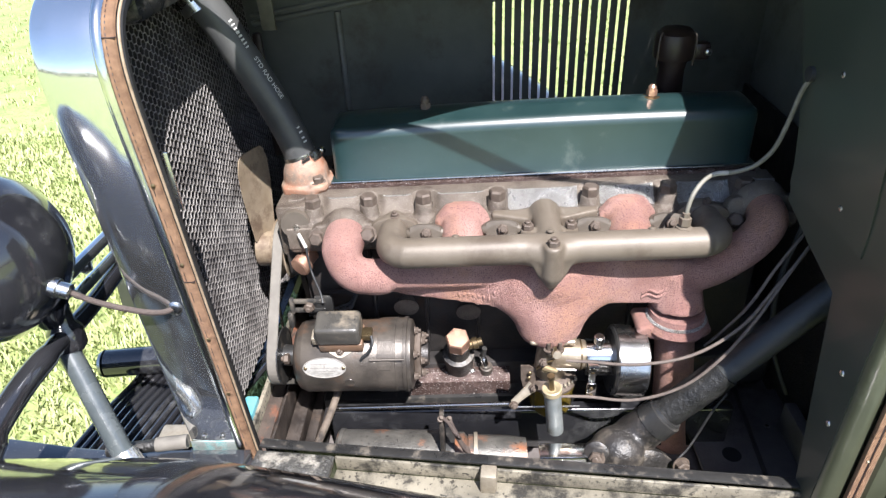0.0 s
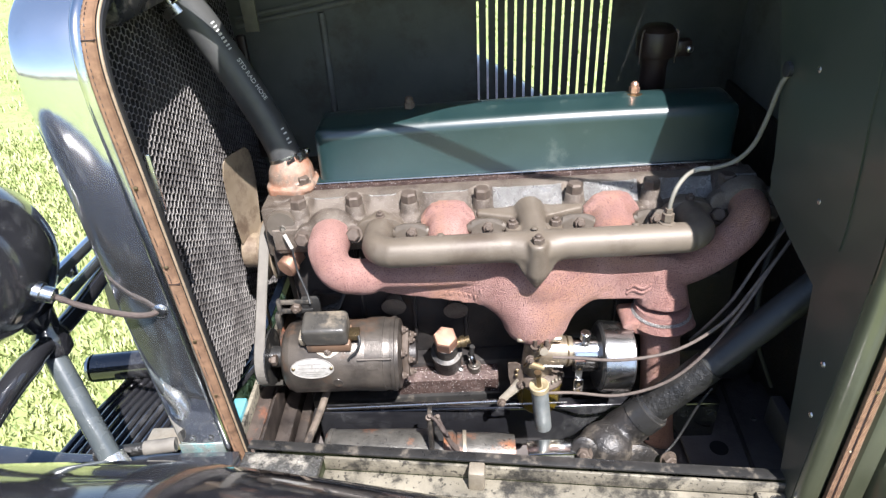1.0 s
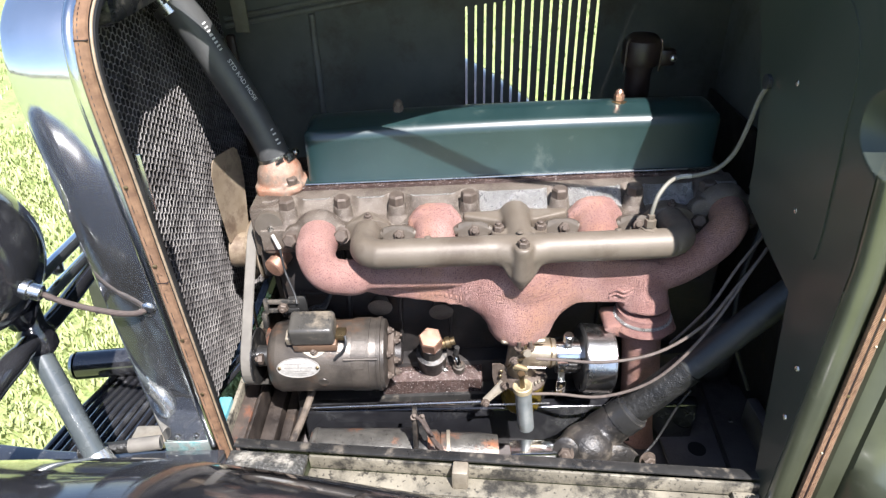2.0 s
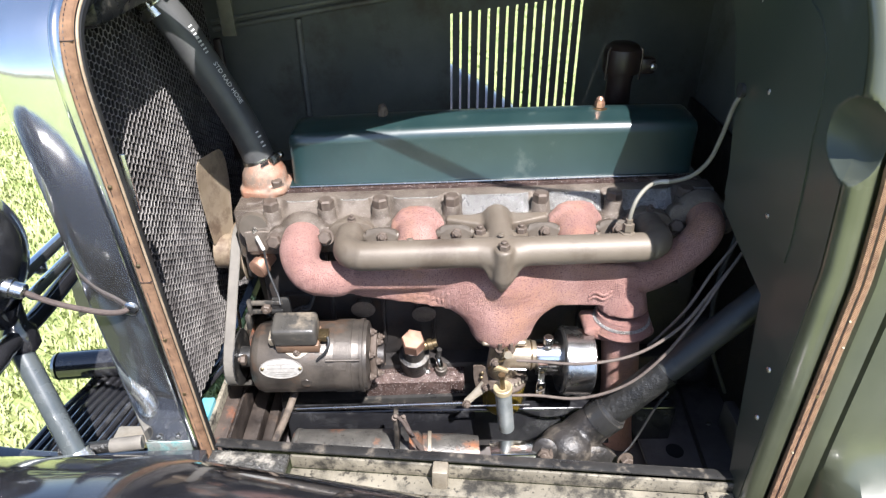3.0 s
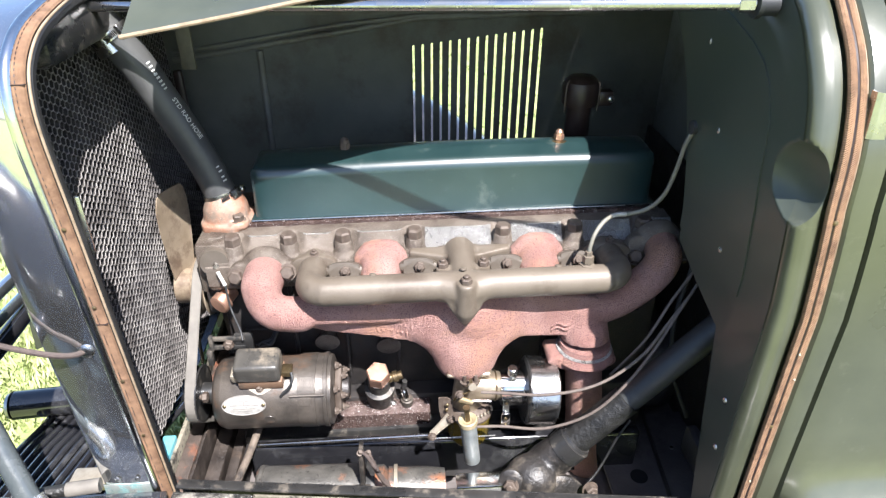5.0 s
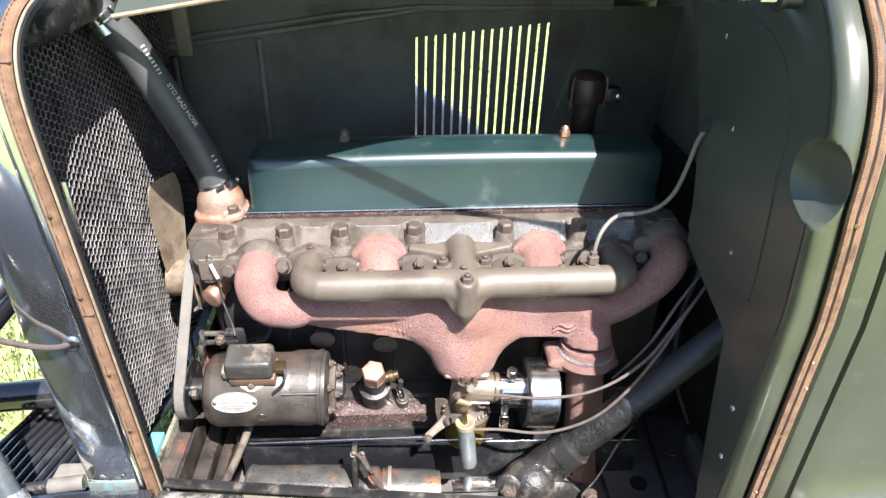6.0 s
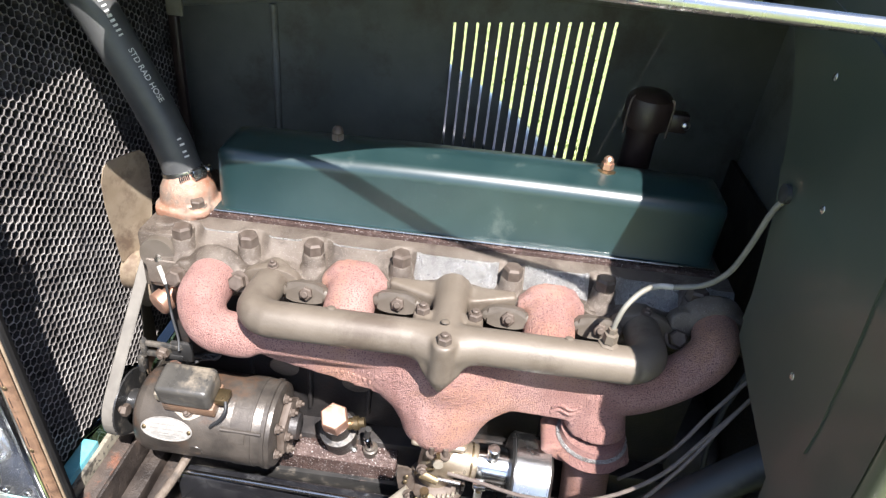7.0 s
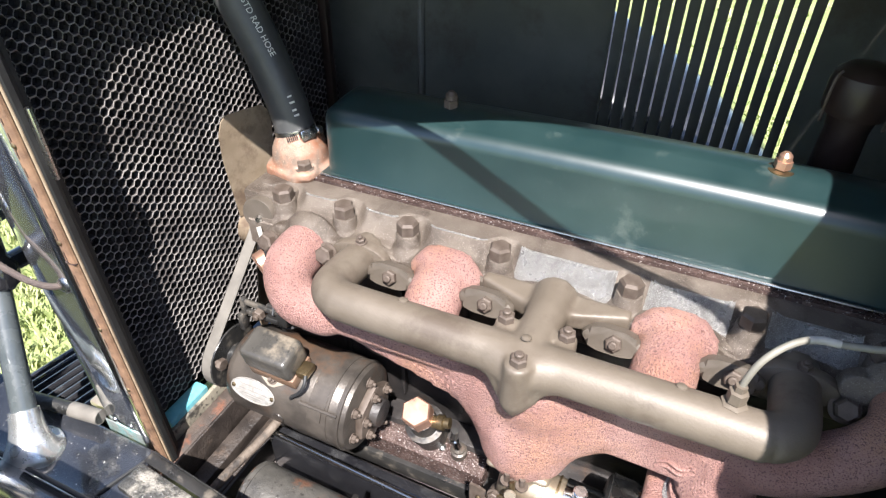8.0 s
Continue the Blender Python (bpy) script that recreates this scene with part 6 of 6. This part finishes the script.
def starter():
    s = thing("starter_motor", (-0.33, 0.60, 0.60), "worn grey starter motor with rust patches", "starter motor")
    part("barrel", lathe(B(), (-0.478, 0.598, 0.632), (1, 0.0, -0.02), [(0, 0.030), (0.002, 0.042), (0.006, 0.0455), (0.012, 0.0455), (0.0125, 0.044), (0.17, 0.044), (0.171, 0.041), (0.20, 0.041), (0.21, 0.03)], 36), M_STARTER, s)
    part("clamp_band", lathe(B(), (-0.305, 0.598, 0.629), (1, 0, 0), [(0, 0.0442), (0.0005, 0.047), (0.014, 0.047), (0.0145, 0.0442)], 36), M_BLACKPAINT, s)
    part("solenoid_bracket", box(B(), (-0.312, 0.572, 0.66), (-0.305, 0.60, 0.742), 0.002), M_OILBLACK, s)
    part("bracket_foot", box(B(), (-0.322, 0.560, 0.664), (-0.296, 0.578, 0.672), 0.003), M_OILBLACK, s)
    link_mesh("bracket_bolt", MESH_NUT, s, "", aim((-0.318, 0.557, 0.672), (0, -1, 0.3)))
    for p in ((-0.310, 0.573, 0.742), (-0.298, 0.576, 0.738)):
        part("terminal", lathe(B(), p, (0.3, -0.4, 1), [(0, 0.0048), (0.004, 0.0048), (0.0045, 0.003), (0.010, 0.0028)], 10), M_BOLT, s)
    for k, end in enumerate(((-0.252, 0.552, 0.676), (-0.262, 0.556, 0.672), (-0.282, 0.550, 0.655), (-0.272, 0.552, 0.668))):
        pts = [(-0.310 + 0.005 * k, 0.574, 0.748 - 0.003 * k), (-0.298 + 0.003 * k, 0.566, 0.744 - 0.005 * k), (-0.289 + 0.002 * k, 0.560 - 0.002 * k, 0.728), (-0.283 + 0.002 * (k % 2), 0.558 + 0.003 * k, 0.714 - 0.003 * k), (-0.274 + 0.003 * (k % 3), 0.556, 0.698 - 0.004 * k), end]
        part("twisted_lead", tube(B(), spline(pts, 6), 0.0025, 8), M_BROWNCABLE, s, "grimy cloth lead")
    part("battery_lead", tube(B(), spline([(-0.262, 0.556, 0.684), (-0.250, 0.553, 0.672), (-0.232, 0.551, 0.666), (-0.212, 0.551, 0.668), (-0.196, 0.551, 0.668), (-0.186, 0.549, 0.655)], 6), 0.0028, 10), M_RUBBER, s, "black lead")
    part("nose_band", lathe(B(), (-0.262, 0.60, 0.628), (1, 0, 0), [(0, 0.0365), (0.0005, 0.039), (0.006, 0.039), (0.0065, 0.0365)], 28), M_TARNISH, s)
    part("nose", lathe(B(), (-0.27, 0.60, 0.628), (1, 0, 0), [(0, 0.036), (0.06, 0.034), (0.09, 0.03)], 28), M_STARTER, s)
    return s


starter()


def steering():
    st = thing("steering_column", (0.0, 0.59, 0.62), "dark steering column and box with flaking grey paint", "steering column")
    a, b = Vector((-0.004, 0.598, 0.694)), Vector((0.34, 0.604, 1.088))
    d = (b - a).normalized()
    part("outer_sleeve", lathe(B(), a + d * 0.03, d, [(0, 0.0232), (0.118, 0.0232), (0.1185, 0.021)], 30), M_PIPEGREY, st, "flaking grey sleeve")
    part("column_tube", lathe(B(), a + d * 0.145, d, [(0, 0.0205), (0.42, 0.0205)], 30), M_COLUMN, st)
    part("collar", lathe(B(), a + d * 0.012, d, [(0, 0.025), (0.001, 0.030), (0.026, 0.030), (0.027, 0.027), (0.032, 0.026)], 30), M_BLACKPAINT, st)
    bm = B()
    tube(bm, [a + d * 0.02, a - d * 0.02, a - d * 0.05], [0.028, 0.032, 0.030], 22)
    bmesh.ops.create_uvsphere(bm, u_segments=22, v_segments=14, radius=1.0, matrix=Matrix.Translation((-0.045, 0.578, 0.668)) @ Matrix.Diagonal((0.043, 0.038, 0.037, 1)))
    tube(bm, [(-0.045, 0.575, 0.662), (-0.10, 0.57, 0.640), (-0.13, 0.57, 0.625)], [0.036, 0.028, 0.022], 20)
    ob = part("gear_housing", bm, M_OILBLACK, st, "oily black gear housing")
    remeshed(ob, 0.0035, 5)
    for p, dd in (((-0.085, 0.548, 0.688), (-0.3, -0.8, 0.5)), ((0.038, 0.548, 0.672), (0.2, -1, 0.2)), ((-0.13, 0.556, 0.640), (0, -0.5, 0.8))):
        link_mesh("housing_bolt", hexbolt_mesh("housing_bolt", 0.010, 0.010, M_BOLT, 0.013, 0.004), st, "", aim(p, dd))
    part("side_flange", lathe(B(), (-0.01, 0.555, 0.635), (0.1, -0.9, 0.3), [(0, 0.05), (0.008, 0.05), (0.012, 0.044), (0.013, 0.02), (0.018, 0.016)], 26), M_OILBLACK, st)
    notch = [(-0.186 + 0.016 * math.cos(a), 0.668 + 0.016 * math.sin(a)) for a in [math.pi * (1 + k / 8) for k in range(9)]]
    bm = prism(B(), [(-0.215, 0.63), (-0.215, 0.668)] + notch + [(-0.160, 0.684), (-0.098, 0.684), (-0.098, 0.63)], "y", 0.548, 0.560, 0.001)
    part("frame_bracket", bm, M_SILVER, st, "scraped bright bracket")
    part("bracket_edge", box(B(), (-0.166, 0.5475, 0.6845), (-0.096, 0.575, 0.6885), 0.001), M_BAND, st, "bright bare edge")
    part("bolt_ear", lathe(B(), (-0.083, 0.556, 0.690), (-0.25, -0.85, 0.5), [(0, 0.019), (0.006, 0.018), (0.008, 0.014)], 18), M_OILBLACK, st)
    part("bracket_boss", lathe(B(), (-0.135, 0.552, 0.632), (0, -0.2, 1), [(0, 0.013), (0.026, 0.012), (0.028, 0.008)], 16), M_OILBLACK, st)
    return st


steering()


def cables():
    a = thing("choke_cable", (0.0, 0.6, 0.8), "brown cloth-covered choke cable", "cable")
    part("sheath", tube(B(), spline([(-0.125, 0.625, 0.806), (-0.092, 0.616, 0.811), (-0.03, 0.596, 0.823), (0.04, 0.590, 0.845), (0.10, 0.600, 0.885), (0.145, 0.625, 0.930), (0.185, 0.650, 0.970), (0.21, 0.67, 1.0)], 6), 0.0023, 10), M_WIRE, a)
    b = thing("throttle_cable", (0.0, 0.6, 0.75), "brown cloth-covered throttle cable", "cable")
    part("sheath", tube(B(), spline([(-0.135, 0.622, 0.737), (-0.092, 0.617, 0.741), (-0.03, 0.598, 0.752), (0.03, 0.588, 0.785), (0.075, 0.588, 0.835), (0.12, 0.605, 0.893), (0.16, 0.632, 0.945), (0.20, 0.66, 0.99)], 6), 0.0023, 10), M_WIRE, b)
    c = thing("speedometer_cable", (0.08, 0.62, 0.75), "thin pale brown cable beside the column", "cable")
    part("sheath", tube(B(), spline([(0.085, 0.66, 0.80), (0.10, 0.64, 0.85), (0.12, 0.63, 0.90), (0.15, 0.645, 0.95), (0.19, 0.67, 0.99)], 6), 0.0022, 8), M_WIRE, c)
    d = thing("horn_wire", (0.05, 0.56, 0.68), "thin black wire from the steering box", "wire")
    part("sheath", tube(B(), spline([(0.030, 0.555, 0.665), (0.055, 0.57, 0.685), (0.085, 0.59, 0.735), (0.105, 0.60, 0.76)], 5), 0.0018, 8), M_PIPEGREY, d)
    e = thing("loom_wire", (0.2, 0.7, 0.7), "hanging black wire in the footwell shade", "wire")
    part("sheath", tube(B(), spline([(0.20, 0.70, 0.98), (0.19, 0.70, 0.88), (0.20, 0.69, 0.78), (0.24, 0.68, 0.68)], 5), 0.004, 8), M_RUBBER, e)


cables()


def vacuum_pipe():
    v = thing("vacuum_pipe", (0.05, 0.68, 1.0), "grey rubber vacuum pipe from manifold to firewall", "pipe")
    line = [(0.028, 0.676, 1.010), (0.030, 0.678, 1.028), (0.037, 0.685, 1.045), (0.052, 0.697, 1.057), (0.070, 0.708, 1.060), (0.095, 0.712, 1.060), (0.118, 0.706, 1.072), (0.131, 0.694, 1.10), (0.136, 0.685, 1.14), (0.138, 0.677, 1.18), (0.143, 0.670, 1.200), (0.155, 0.667, 1.206)]
    s = spline(line, 6)
    part("hose", tube(B(), s, 0.0030, 12), M_TUBE, v)
    part("sleeve", tube(B(), s[22:29], 0.0034, 12), M_WHITE, v, "pale tape sleeve")
    part("fitting", lathe(B(), up(0.028, 0.675, 0.984), (0, 0.02, 1), [(0, 0.0115), (0.003, 0.0115), (0.005, 0.0065), (0.006, 0.0082), (0.017, 0.0082), (0.018, 0.0052), (0.024, 0.0052)], 6), M_INTAKE, v, "hex pipe fitting")
    w = thing("loom_loop", (0.15, 0.69, 1.22), "thin grey wire loop at the grommet", "wire")
    part("sheath", tube(B(), spline([(0.147, 0.674, 1.203), (0.148, 0.692, 1.199), (0.149, 0.705, 1.203), (0.151, 0.703, 1.217), (0.156, 0.684, 1.226)], 5), 0.0028, 8), M_TUBE, w)


vacuum_pipe()


def distributor():
    d = thing("distributor", (0.078, 0.99, 0.95), "dark brown bakelite distributor on a post", "distributor")
    part("post", lathe(B(), (0.078, 0.99, 0.95), (0, 0, 1), [(0, 0.024), (0.10, 0.023), (0.165, 0.021), (0.185, 0.024)], 24), M_DISTRIB, d)
    part("cap", lathe(B(), (0.078, 0.99, 1.135), (0, 0, 1), [(0, 0.031), (0.004, 0.0325), (0.030, 0.0325), (0.040, 0.030), (0.047, 0.022), (0.050, 0.008)], 28), M_DISTRIB, d)
    part("side_boss", box(B(), (0.104, 0.975, 1.132), (0.134, 0.998, 1.160), 0.006), M_DISTRIB, d)
    for x in (0.049, 0.107):
        part("clip", tube(B(), spline([(x, 0.976, 1.125), (x - 0.001, 0.972, 1.15), (x, 0.974, 1.17), (x + 0.004 * (1 if x < 0.07 else -1), 0.978, 1.178)], 4), 0.0018, 8), M_BOLT, d)
    part("screw", lathe(B(), (0.128, 0.976, 1.146), (0.3, -1, 0.1), [(0, 0.006), (0.004, 0.006), (0.006, 0.003)], 12), M_STEEL, d)


distributor()


def sender():
    """Temperature sender, its wire and the copper plug beside the belt."""
    b = thing("fan_bracket", (-0.53, 0.78, 0.93), "brown cast fan bracket with a round boss", "bracket")
    part("boss", lathe(B(), (-0.530, 0.800, 0.960), (0.06, -0.92, 0.12), [(0, 0.020), (0.038, 0.0225), (0.040, 0.0215)], 26), M_CLAMP, b, "brown-grey boss with a flat face")
    part("arm", box(B(), (-0.555, 0.775, 0.86), (-0.535, 0.86, 0.935), 0.006), M_BLACKIRON, b)
    s = thing("sender_wire", (-0.535, 0.76, 0.88), "thin black wire with a white taped end", "wire")
    part("terminal", lathe(B(), (-0.527, 0.764, 0.962), (0.3, -0.8, -0.1), [(0, 0.0045), (0.008, 0.0045)], 10), M_STEEL, s)
    part("tape", tube(B(), [(-0.522, 0.752, 0.955), (-0.512, 0.745, 0.934)], 0.0030, 10), M_WHITE, s, "white tape end")
    part("wire", tube(B(), spline([(-0.512, 0.745, 0.934), (-0.510, 0.742, 0.90), (-0.505, 0.735, 0.885), (-0.496, 0.725, 0.862), (-0.492, 0.715, 0.85)], 5), 0.0018, 8), M_RUBBER, s)
    c = thing("copper_plug", (-0.53, 0.75, 0.87), "copper-coloured drain plug by the belt", "plug")
    part("plug", lathe(B(), (-0.512, 0.775, 0.905), (-0.45, -0.8, -0.25), [(0, 0.012), (0.020, 0.0125), (0.021, 0.0165), (0.034, 0.0165), (0.036, 0.014)], 20), M_COPPER, c)
    part("body", lathe(B(), (-0.512, 0.79, 0.908), (-0.45, -0.8, -0.25), [(0, 0.015), (0.022, 0.015)], 16), M_RUSTCAST, c)
    k = thing("pump_body", (-0.53, 0.77, 0.9), "black rubber boot behind the belt", "boot")
    part("boot", lathe(B(), (-0.545, 0.775, 0.925), (1, -0.1, 0), [(0, 0.010), (0.004, 0.014), (0.022, 0.014), (0.026, 0.009)], 18), M_RUBBER, k)


sender()
